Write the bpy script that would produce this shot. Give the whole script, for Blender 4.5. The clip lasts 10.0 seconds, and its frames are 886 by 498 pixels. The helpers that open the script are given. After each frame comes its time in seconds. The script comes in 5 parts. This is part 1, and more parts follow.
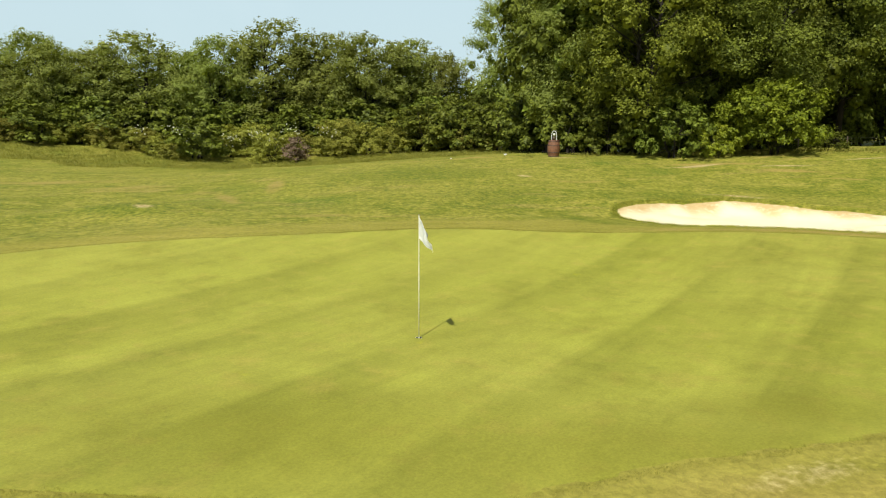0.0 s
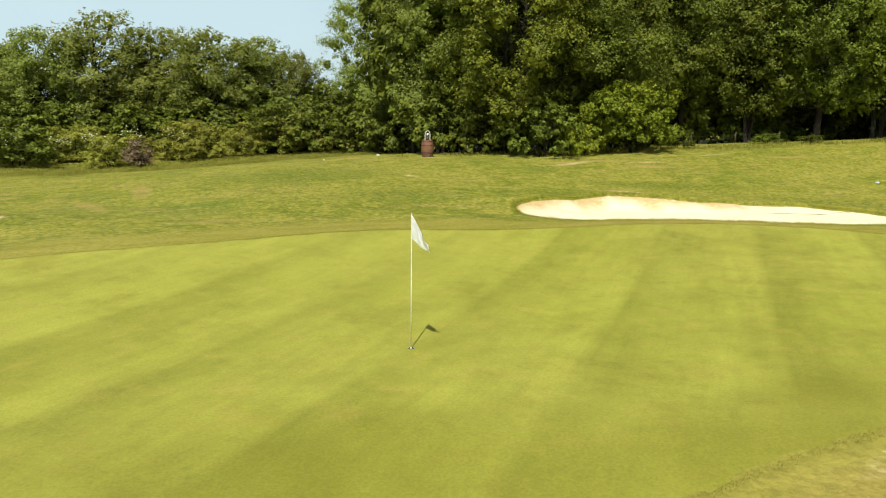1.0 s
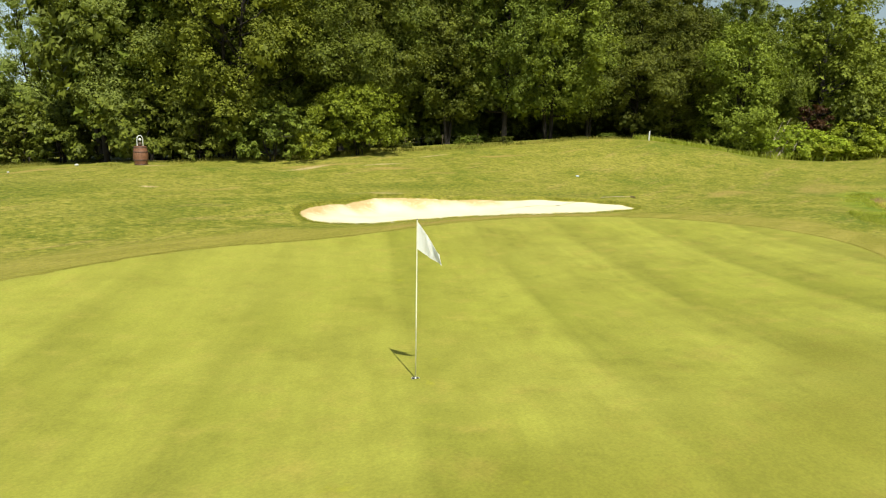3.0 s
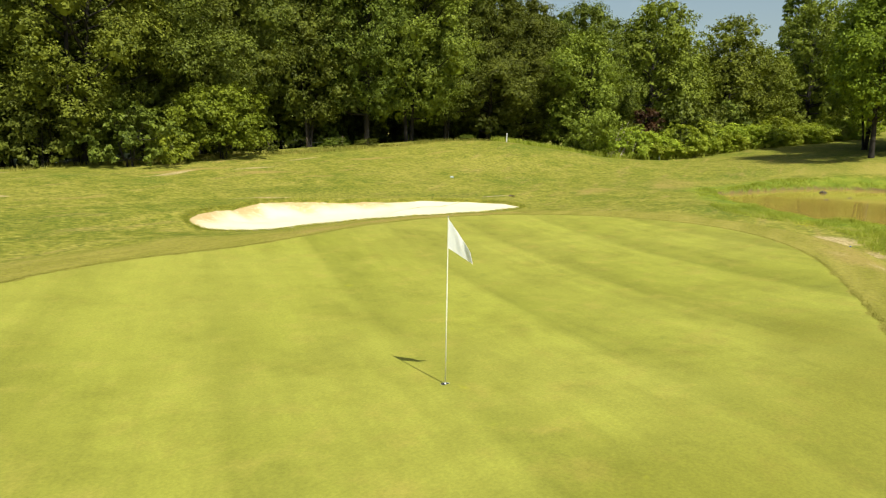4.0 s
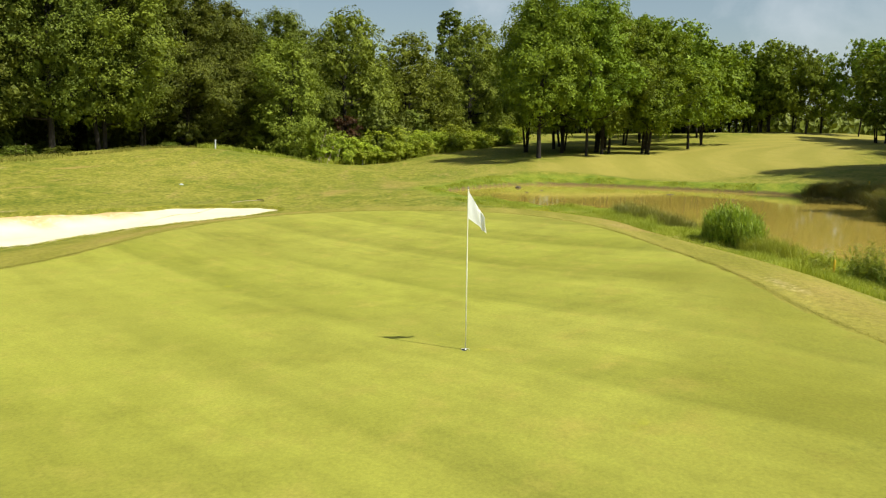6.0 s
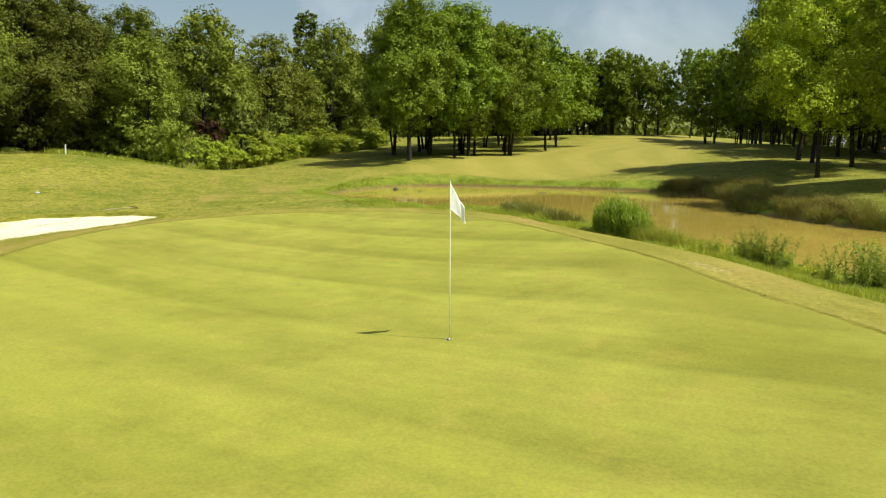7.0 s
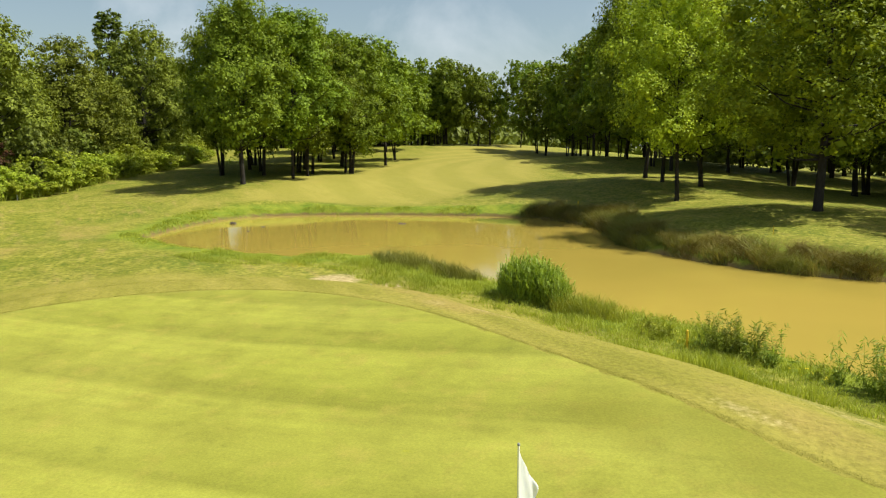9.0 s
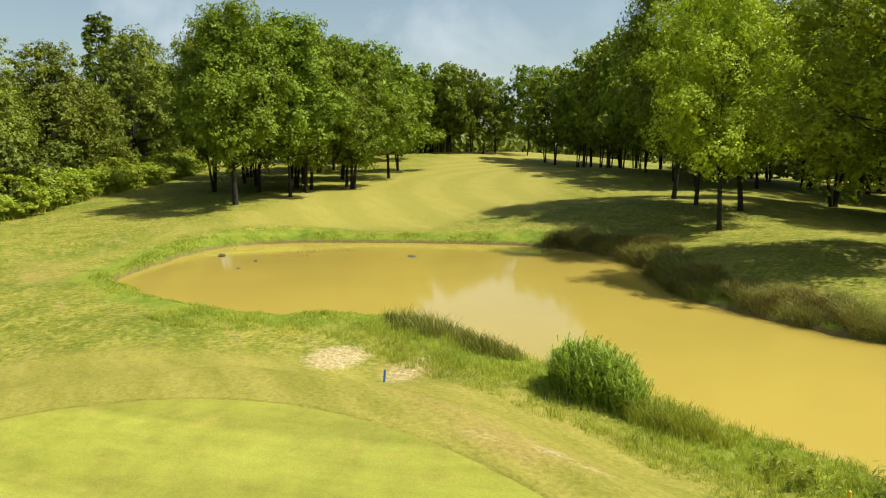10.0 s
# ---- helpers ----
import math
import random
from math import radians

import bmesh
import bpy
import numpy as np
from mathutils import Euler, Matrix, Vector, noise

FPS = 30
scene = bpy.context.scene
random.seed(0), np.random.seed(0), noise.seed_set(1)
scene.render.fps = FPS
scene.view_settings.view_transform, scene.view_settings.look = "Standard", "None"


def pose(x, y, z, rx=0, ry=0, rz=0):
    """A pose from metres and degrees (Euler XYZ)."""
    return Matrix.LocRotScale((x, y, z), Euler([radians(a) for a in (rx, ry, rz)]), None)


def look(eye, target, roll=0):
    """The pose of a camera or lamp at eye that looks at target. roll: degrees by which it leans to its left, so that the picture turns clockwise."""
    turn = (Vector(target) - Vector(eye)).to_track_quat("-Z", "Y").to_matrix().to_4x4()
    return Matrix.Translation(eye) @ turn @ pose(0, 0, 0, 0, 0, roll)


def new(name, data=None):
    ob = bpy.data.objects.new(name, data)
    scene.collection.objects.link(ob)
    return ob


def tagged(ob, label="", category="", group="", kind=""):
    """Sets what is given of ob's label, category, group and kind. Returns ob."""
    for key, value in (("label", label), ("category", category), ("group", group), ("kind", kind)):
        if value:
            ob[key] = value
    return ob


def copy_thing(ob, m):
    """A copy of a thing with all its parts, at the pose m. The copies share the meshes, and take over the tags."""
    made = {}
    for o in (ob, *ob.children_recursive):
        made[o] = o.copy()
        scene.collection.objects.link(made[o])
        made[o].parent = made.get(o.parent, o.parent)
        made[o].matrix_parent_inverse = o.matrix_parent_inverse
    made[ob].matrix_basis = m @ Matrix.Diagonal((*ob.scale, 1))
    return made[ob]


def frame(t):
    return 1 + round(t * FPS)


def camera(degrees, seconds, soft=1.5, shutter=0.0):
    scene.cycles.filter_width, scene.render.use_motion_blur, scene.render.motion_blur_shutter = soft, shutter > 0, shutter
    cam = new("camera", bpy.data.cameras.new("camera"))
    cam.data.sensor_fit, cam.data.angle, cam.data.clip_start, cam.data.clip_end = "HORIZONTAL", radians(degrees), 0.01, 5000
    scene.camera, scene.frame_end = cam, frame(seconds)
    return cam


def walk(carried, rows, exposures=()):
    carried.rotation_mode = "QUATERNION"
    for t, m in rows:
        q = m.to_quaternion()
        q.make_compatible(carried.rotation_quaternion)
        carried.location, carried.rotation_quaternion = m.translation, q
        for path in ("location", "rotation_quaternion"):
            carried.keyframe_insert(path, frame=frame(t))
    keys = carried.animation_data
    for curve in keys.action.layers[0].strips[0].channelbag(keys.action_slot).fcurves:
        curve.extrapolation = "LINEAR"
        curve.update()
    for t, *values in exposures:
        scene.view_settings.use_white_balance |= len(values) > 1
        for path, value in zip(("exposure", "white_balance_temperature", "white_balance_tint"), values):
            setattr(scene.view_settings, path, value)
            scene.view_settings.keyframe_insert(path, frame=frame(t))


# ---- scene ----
cam = camera(63.3, 10.0, 1.2)
PATH = [
    (0, (0.411, -0.036, 4.561), (0.359, 1.922, 4.152), 0.4),
    (0.5, (-0.884, 0.525, 4.43), (-0.711, 2.476, 4.028), 0.5),
    (1, (-1.986, 1.139, 4.285), (-1.588, 3.059, 3.89), 0.7),
    (1.5, (-3.008, 1.79, 4.181), (-2.389, 3.652, 3.793), 0.8),
    (2, (-4.032, 2.617, 4.096), (-3.185, 4.389, 3.716), 0.9),
    (3.5, (-6.433, 5.382, 3.907), (-5.028, 6.76, 3.552), 1.0),
    (4, (-7.129, 6.39, 3.803), (-5.574, 7.598, 3.458), 1.0),
    (4.5, (-7.718, 7.4, 3.674), (-6.035, 8.427, 3.341), 1.0),
    (5, (-8.275, 8.366, 3.549), (-6.483, 9.196, 3.227), 0.9),
    (5.5, (-8.851, 9.288, 3.436), (-6.971, 9.897, 3.124), 0.9),
    (6, (-9.302, 10.129, 3.294), (-7.363, 10.519, 2.993), 0.7),
    (7.5, (-9.602, 12.372, 3.112), (-7.629, 12.201, 2.829), -0.0),
    (8, (-8.451, 12.833, 3.473), (-6.497, 12.515, 3.191), -0.2),
    (8.5, (-6.538, 13.103, 4.015), (-4.607, 12.659, 3.736), -0.3),
    (9, (-4.304, 13.094, 4.511), (-2.382, 12.616, 4.234), -0.4),
    (9.5, (-1.888, 12.979, 5.168), (0.034, 12.499, 4.892), -0.4),
    (10, (0.731, 12.704, 5.714), (2.653, 12.223, 5.44), -0.4),
]
walk(cam, [(t, look(eye, target, roll)) for t, eye, target, roll in PATH], [(0, 0.04), (2, 0.13), (4, 0.21), (8, 0.27), (10, 0.42)])

# ---- light ----
SUN_FROM = Vector((-0.51, -1.32, 2.13)).normalized()
world = bpy.data.worlds.new("sky")
scene.world = world
world.use_nodes = True
wn, wl = world.node_tree.nodes, world.node_tree.links
sky = wn.new("ShaderNodeTexSky")
sky.sky_type, sky.sun_disc = "NISHITA", False
sky.sun_elevation, sky.sun_rotation = math.asin(SUN_FROM.z), math.atan2(SUN_FROM.x, SUN_FROM.y)
sky.air_density, sky.dust_density, sky.ozone_density = 1.0, 1.8, 1.0
cloud = wn.new("ShaderNodeTexNoise")
cloud.inputs["Scale"].default_value, cloud.inputs["Detail"].default_value = 2.6, 7.0
cloud.inputs["Roughness"].default_value, cloud.inputs["Distortion"].default_value = 0.55, 0.5
cover = wn.new("ShaderNodeValToRGB")
cover.color_ramp.elements[0].position, cover.color_ramp.elements[1].position = 0.57, 0.82
cover.color_ramp.elements[1].color = (0.75, 0.75, 0.75, 1)
over = wn.new("ShaderNodeMix")
over.data_type = "RGBA"
over.inputs["B"].default_value = (7.5, 7.8, 8.2, 1)
wl.new(cloud.outputs["Fac"], cover.inputs["Fac"])
wl.new(cover.outputs["Color"], over.inputs["Factor"])
air = wn.new("ShaderNodeMix")
air.data_type, air.blend_type = "RGBA", "MULTIPLY"
air.inputs["Factor"].default_value, air.inputs["B"].default_value = 1.0, (1.0, 0.97, 0.86, 1)
wl.new(sky.outputs["Color"], air.inputs["A"])
wl.new(air.outputs["Result"], over.inputs["A"])
back = wn["Background"]
back.inputs["Strength"].default_value = 0.095
# thin haze over the northern and western sky, clear to the east
drift = wn.new("ShaderNodeTexGradient")
veil = wn.new("ShaderNodeValToRGB")
veil.color_ramp.elements[0].color, veil.color_ramp.elements[1].color = (0.85, 0.85, 0.85, 1), (0.10, 0.10, 0.10, 1)
veil.color_ramp.elements[1].position = 0.72
haze = wn.new("ShaderNodeMix")
haze.data_type = "RGBA"
haze.inputs["B"].default_value = (6.6, 8.5, 9.2, 1)
wl.new(drift.outputs["Fac"], veil.inputs["Fac"])
# the haze lies low: bright at the horizon, deep blue overhead
where = wn.new("ShaderNodeTexCoord")
split = wn.new("ShaderNodeSeparateXYZ")
low = wn.new("ShaderNodeMapRange")
low.interpolation_type = "SMOOTHSTEP"
for sock, v in (("From Min", 0.12), ("From Max", 0.55), ("To Min", 1.0), ("To Max", 0.0)):
    low.inputs[sock].default_value = v
both = wn.new("ShaderNodeMath")
both.operation = "MULTIPLY"
wl.new(where.outputs["Generated"], split.inputs["Vector"])
wl.new(split.outputs["Z"], low.inputs["Value"])
wl.new(low.outputs["Result"], both.inputs[0])
wl.new(veil.outputs["Color"], both.inputs[1])
wl.new(both.outputs[0], haze.inputs["Factor"])
wl.new(over.outputs["Result"], haze.inputs["A"])
wl.new(haze.outputs["Result"], back.inputs["Color"])

sun = new("sun", bpy.data.lights.new("sun", "SUN"))
sun.data.energy, sun.data.angle, sun.data.color = 5.0, radians(0.55), (0.985, 0.98, 0.85)
sun.matrix_world = look(SUN_FROM * 80, (0, 0, 0))


# ---- materials ----
def material(name):
    m = bpy.data.materials.new(name)
    m.use_nodes = True
    t = m.node_tree
    return m, t.nodes, t.links, t.nodes["Principled BSDF"]


def noise_node(n, l, scale, detail=4.0, rough=0.55, vector=None, stretch=None):
    """A noise in metres of the place."""
    tc = n.new("ShaderNodeTexCoord")
    src = tc.outputs["Object"]
    if stretch:
        mp = n.new("ShaderNodeMapping")
        mp.vector_type = "TEXTURE"
        mp.inputs["Scale"].default_value, mp.inputs["Rotation"].default_value = tuple(1 / v for v in stretch[0]), (0, 0, stretch[1])
        l.new(src, mp.inputs["Vector"])
        src = mp.outputs["Vector"]
    t = n.new("ShaderNodeTexNoise")
    t.inputs["Scale"].default_value, t.inputs["Detail"].default_value, t.inputs["Roughness"].default_value = scale, detail, rough
    l.new(src, t.inputs["Vector"])
    return t.outputs["Fac"]


def ramp(n, l, fac, *stops):
    r = n.new("ShaderNodeValToRGB")
    e = r.color_ramp.elements
    while len(e) < len(stops):
        e.new(0.5)
    for k, (p, c) in zip(e, stops):
        k.position, k.color = p, (*c, 1) if len(c) == 3 else c
    l.new(fac, r.inputs["Fac"])
    return r.outputs["Color"]


def grey(v):
    return (v, v, v)


def mix(n, l, fac, a, b, blend="MIX"):
    m = n.new("ShaderNodeMix")
    m.data_type, m.blend_type = "RGBA", blend
    for sock, v in (("Factor", fac), ("A", a), ("B", b)):
        if isinstance(v, (int, float)):
            m.inputs[sock].default_value = v
        elif isinstance(v, tuple):
            m.inputs[sock].default_value = (*v, 1)
        else:
            l.new(v, m.inputs[sock])
    return m.outputs["Result"]


def maths(n, l, op, a, b=0.0):
    m = n.new("ShaderNodeMath")
    m.operation = op
    for k, v in enumerate((a, b)):
        if isinstance(v, (int, float)):
            m.inputs[k].default_value = v
        else:
            l.new(v, m.inputs[k])
    return m.outputs[0]


def bump(n, l, bsdf, height, strength, distance):
    b = n.new("ShaderNodeBump")
    b.inputs["Strength"].default_value, b.inputs["Distance"].default_value = strength, distance
    l.new(height, b.inputs["Height"])
    l.new(b.outputs["Normal"], bsdf.inputs["Normal"])


def attribute(n, name):
    a = n.new("ShaderNodeAttribute")
    a.attribute_name = name
    return a.outputs["Fac"]


def turf_material():
    """Rough, fairway, bank and bare ground in one sheet, told apart by the zones that the ground carries."""
    m, n, l, b = material("turf")
    fine = noise_node(n, l, 9.0, 6.0, 0.7)
    mid = noise_node(n, l, 1.1, 5.0, 0.65)
    wide = noise_node(n, l, 0.16, 4.0, 0.6)
    streak = noise_node(n, l, 0.9, 4.0, 0.6, stretch=((0.35, 1.6, 1.0), radians(12)))
    c = ramp(n, l, mid, (0.3, (0.120, 0.142, 0.012)), (0.5, (0.225, 0.222, 0.026)), (0.70, (0.335, 0.292, 0.056)))
    c = mix(n, l, ramp(n, l, wide, (0.48, grey(0)), (0.66, grey(0.5))), c, (0.33, 0.29, 0.055))
    c = mix(n, l, ramp(n, l, wide, (0.30, grey(0.75)), (0.46, grey(0))), c, (0.125, 0.165, 0.016))
    c = mix(n, l, ramp(n, l, streak, (0.56, grey(0)), (0.74, grey(0.75))), c, (0.38, 0.275, 0.09))
    tuft = noise_node(n, l, 3.2, 6.0, 0.75)
    c = mix(n, l, ramp(n, l, tuft, (0.30, grey(0.85)), (0.47, grey(0))), c, (0.085, 0.125, 0.012))
    c = mix(n, l, ramp(n, l, tuft, (0.58, grey(0)), (0.75, grey(0.8))), c, (0.40, 0.37, 0.075))
    speck = noise_node(n, l, 5.2, 3.0, 0.6)
    c = mix(n, l, ramp(n, l, speck, (0.52, grey(0)), (0.64, grey(0.7))), c, (0.095, 0.125, 0.012))
    c = mix(n, l, ramp(n, l, speck, (0.34, grey(0.55)), (0.44, grey(0))), c, (0.42, 0.37, 0.08))
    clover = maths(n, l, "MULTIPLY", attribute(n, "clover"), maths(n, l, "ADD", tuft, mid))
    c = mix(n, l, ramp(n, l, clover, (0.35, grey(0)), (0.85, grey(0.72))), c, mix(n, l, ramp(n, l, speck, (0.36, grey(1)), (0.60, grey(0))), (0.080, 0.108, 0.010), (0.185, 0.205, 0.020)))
    # fairway: paler and drier, with faint mowing bands
    fair = mix(n, l, streak, (0.265, 0.245, 0.038), (0.38, 0.315, 0.074))
    tc = n.new("ShaderNodeTexCoord")
    mp = n.new("ShaderNodeMapping")
    mp.inputs["Location"].default_value = (-60.0, 38.0, 0.0)
    l.new(tc.outputs["Object"], mp.inputs["Vector"])
    wave = n.new("ShaderNodeTexWave")
    wave.wave_type, wave.rings_direction = "RINGS", "Z"
    wave.inputs["Scale"].default_value, wave.inputs["Distortion"].default_value, wave.inputs["Detail"].default_value = 0.06, 2.5, 1.0
    wave.inputs["Detail Scale"].default_value = 0.4
    l.new(mp.outputs["Vector"], wave.inputs["Vector"])
    fair = mix(n, l, ramp(n, l, wave.outputs["Fac"], (0.25, grey(0)), (0.75, grey(0.42))), fair, (0.235, 0.222, 0.034))
    c = mix(n, l, attribute(n, "fairway"), c, fair)
    # collar round the green
    collar = mix(n, l, ramp(n, l, streak, (0.35, grey(0)), (0.7, grey(1))), (0.235, 0.218, 0.032), (0.335, 0.288, 0.058))
    c = mix(n, l, attribute(n, "collar"), c, collar)
    # parched turf
    parched = maths(n, l, "MULTIPLY", attribute(n, "dry"), maths(n, l, "ADD", streak, mid))
    c = mix(n, l, ramp(n, l, parched, (0.35, grey(0)), (0.75, grey(0.9))), c, mix(n, l, tuft, (0.26, 0.195, 0.045), (0.39, 0.30, 0.085)))
    # lush banks
    lush = mix(n, l, ramp(n, l, mid, (0.35, grey(0)), (0.65, grey(1))), (0.12, 0.18, 0.014), (0.25, 0.275, 0.03))
    c = mix(n, l, attribute(n, "lush"), c, lush)
    # bare soil
    soil = mix(n, l, ramp(n, l, fine, (0.3, grey(0)), (0.7, grey(1))), (0.31, 0.22, 0.08), (0.55, 0.45, 0.23))
    bare = maths(n, l, "MULTIPLY", attribute(n, "bare"), maths(n, l, "ADD", mid, fine))
    c = mix(n, l, ramp(n, l, bare, (0.40, grey(0)), (0.72, grey(1))), c, soil)
    c = mix(n, l, attribute(n, "mud"), c, (0.17, 0.125, 0.045))
    c = mix(n, l, 1.0, c, ramp(n, l, fine, (0.25, grey(0.62)), (0.75, grey(1.25))), "MULTIPLY")
    l.new(c, b.inputs["Base Color"])
    b.inputs["Roughness"].default_value = 0.85
    b.inputs["Specular IOR Level"].default_value = 0.15
    bump(n, l, b, maths(n, l, "ADD", fine, maths(n, l, "MULTIPLY", mid, 2.5)), 0.6, 0.05)
    return m


def green_material():
    """Close-mown putting turf with soft mowing bands and faint mottling."""
    m, n, l, b = material("putting_turf")
    tc = n.new("ShaderNodeTexCoord")
    mp = n.new("ShaderNodeMapping")
    mp.inputs["Rotation"].default_value = (0, 0, radians(-57))
    l.new(tc.outputs["Object"], mp.inputs["Vector"])
    wave = n.new("ShaderNodeTexWave")
    wave.wave_type, wave.bands_direction, wave.wave_profile = "BANDS", "Y", "SAW"
    wave.inputs["Scale"].default_value, wave.inputs["Phase Offset"].default_value = 0.1164, -2.909
    wave.inputs["Distortion"].default_value = 0.22
    wave.inputs["Detail"].default_value, wave.inputs["Detail Scale"].default_value = 2.0, 0.8
    l.new(mp.outputs["Vector"], wave.inputs["Vector"])
    along = noise_node(n, l, 0.55, 4.0, 0.6, stretch=((0.22, 1.5, 1.0), radians(57)))
    mott = noise_node(n, l, 1.6, 6.0, 0.65)
    wide = noise_node(n, l, 0.14, 3.0, 0.5)
    fine = noise_node(n, l, 26.0, 5.0, 0.7)
    c = ramp(n, l, wave.outputs["Fac"], (0.0, (0.262, 0.266, 0.038)), (0.06, (0.322, 0.324, 0.048)), (0.5, (0.300, 0.303, 0.043)), (0.74, (0.262, 0.266, 0.036)), (0.97, (0.216, 0.222, 0.029)), (1.0, (0.262, 0.266, 0.038)))
    c = mix(n, l, ramp(n, l, along, (0.36, grey(0.55)), (0.58, grey(0))), c, (0.205, 0.198, 0.027))
    c = mix(n, l, ramp(n, l, wide, (0.40, grey(0)), (0.65, grey(0.55))), c, (0.345, 0.33, 0.062))
    c = mix(n, l, ramp(n, l, mott, (0.52, grey(0)), (0.72, grey(0.75))), c, (0.35, 0.295, 0.058))
    blot = noise_node(n, l, 0.62, 6.0, 0.7)
    c = mix(n, l, ramp(n, l, blot, (0.30, grey(0.6)), (0.50, grey(0))), c, (0.20, 0.198, 0.026))
    c = mix(n, l, ramp(n, l, blot, (0.66, grey(0)), (0.76, grey(0.6))), c, (0.33, 0.355, 0.03))
    c = mix(n, l, ramp(n, l, mott, (0.2, grey(0.8)), (0.36, grey(0))), c, (0.165, 0.18, 0.03))
    comb = noise_node(n, l, 1.5, 5.0, 0.7, stretch=((0.35, 2.4, 1.0), radians(57)))
    c = mix(n, l, 1.0, c, ramp(n, l, comb, (0.30, grey(0.91)), (0.5, grey(1.0)), (0.70, grey(1.06))), "MULTIPLY")
    patchy = noise_node(n, l, 1.05, 7.0, 0.72)
    c = mix(n, l, 1.0, c, ramp(n, l, patchy, (0.30, grey(0.82)), (0.5, grey(0.99)), (0.70, grey(1.10))), "MULTIPLY")
    worn = maths(n, l, "MULTIPLY", attribute(n, "olive"), maths(n, l, "ADD", 0.55, mott))
    c = mix(n, l, ramp(n, l, worn, (0.12, grey(0)), (0.9, grey(0.62))), c, (0.188, 0.182, 0.021))
    c = mix(n, l, maths(n, l, "MULTIPLY", attribute(n, "pale"), ramp(n, l, blot, (0.3, grey(0.1)), (0.6, grey(0.34)))), c, (0.35, 0.35, 0.056))
    # a few brighter weeds and pitch marks
    weeds = noise_node(n, l, 1.7, 3.0, 0.5)
    c = mix(n, l, ramp(n, l, weeds, (0.72, grey(0)), (0.80, grey(0.5))), c, (0.36, 0.36, 0.012))
    c = mix(n, l, 1.0, c, ramp(n, l, fine, (0.25, grey(0.78)), (0.75, grey(1.16))), "MULTIPLY")
    l.new(c, b.inputs["Base Color"])
    b.inputs["Roughness"].default_value = 0.75
    b.inputs["Specular IOR Level"].default_value = 0.12
    bump(n, l, b, fine, 0.35, 0.012)
    return m


def sand_material():
    m, n, l, b = material("sand")
    fine = noise_node(n, l, 14.0, 6.0, 0.7)
    mid = noise_node(n, l, 0.9, 4.0, 0.6)
    c = mix(n, l, ramp(n, l, mid, (0.35, grey(0)), (0.7, grey(1))), (0.78, 0.70, 0.47), (0.71, 0.62, 0.40))
    ragged = maths(n, l, "MULTIPLY", attribute(n, "face"), ramp(n, l, noise_node(n, l, 3.5, 4.0, 0.7), (0.30, grey(0.3)), (0.50, grey(1))))
    c = mix(n, l, ragged, c, mix(n, l, fine, (0.60, 0.43, 0.20), (0.43, 0.29, 0.12)))
    l.new(c, b.inputs["Base Color"])
    b.inputs["Roughness"].default_value = 0.9
    bump(n, l, b, fine, 0.5, 0.03)
    return m


def water_material():
    m, n, l, b = material("muddy_water")
    wide = noise_node(n, l, 0.12, 3.0, 0.5)
    c = mix(n, l, ramp(n, l, wide, (0.35, grey(0)), (0.65, grey(1))), (0.375, 0.28, 0.055), (0.425, 0.31, 0.062))
    l.new(c, b.inputs["Base Color"])
    b.inputs["Roughness"].default_value, b.inputs["IOR"].default_value = 0.06, 1.33
    bump(n, l, b, noise_node(n, l, 1.4, 3.0, 0.5), 0.06, 0.02)
    return m


def foliage_material(name, dark, light, through_part=0.22, gloss=0.2):
    """Leaves: each leaf and each plant a little different, some light passing through."""
    m, n, l, b = material(name)
    geo, info = n.new("ShaderNodeNewGeometry"), n.new("ShaderNodeObjectInfo")
    patch = maths(n, l, "MULTIPLY", ramp(n, l, noise_node(n, l, 0.8, 2.0, 0.5), (0.3, grey(0)), (0.7, grey(1))), 0.45)
    each = maths(n, l, "MULTIPLY", geo.outputs["Random Per Island"], 0.55)
    c = ramp(n, l, maths(n, l, "ADD", patch, each), (0.05, dark), (0.7, light), (1.0, tuple(min(1, v * 1.25) for v in light)))
    hue = n.new("ShaderNodeHueSaturation")
    l.new(maths(n, l, "ADD", 0.488, maths(n, l, "MULTIPLY", info.outputs["Random"], 0.024)), hue.inputs["Hue"])
    l.new(maths(n, l, "ADD", 0.8, maths(n, l, "MULTIPLY", info.outputs["Random"], 0.4)), hue.inputs["Value"])
    l.new(c, hue.inputs["Color"])
    c = hue.outputs["Color"]
    l.new(c, b.inputs["Base Color"])
    b.inputs["Roughness"].default_value, b.inputs["Specular IOR Level"].default_value = 0.5, gloss
    tr = n.new("ShaderNodeBsdfTranslucent")
    l.new(mix(n, l, 1.0, c, (1.25, 1.2, 0.55), "MULTIPLY"), tr.inputs["Color"])
    ms = n.new("ShaderNodeMixShader")
    ms.inputs[0].default_value = through_part
    l.new(b.outputs[0], ms.inputs[1])
    l.new(tr.outputs[0], ms.inputs[2])
    l.new(ms.outputs[0], n["Material Output"].inputs["Surface"])
    return m


def cloth_material():
    m, n, l, b = material("white_cloth")
    weave = noise_node(n, l, 40.0, 3.0, 0.6)
    c = mix(n, l, weave, (0.95, 0.95, 0.94), (0.92, 0.92, 0.91))
    l.new(c, b.inputs["Base Color"])
    b.inputs["Roughness"].default_value = 0.85
    tr = n.new("ShaderNodeBsdfTranslucent")
    l.new(c, tr.inputs["Color"])
    ms = n.new("ShaderNodeMixShader")
    ms.inputs[0].default_value = 0.25
    l.new(b.outputs[0], ms.inputs[1])
    l.new(tr.outputs[0], ms.inputs[2])
    l.new(ms.outputs[0], n["Material Output"].inputs["Surface"])
    return m


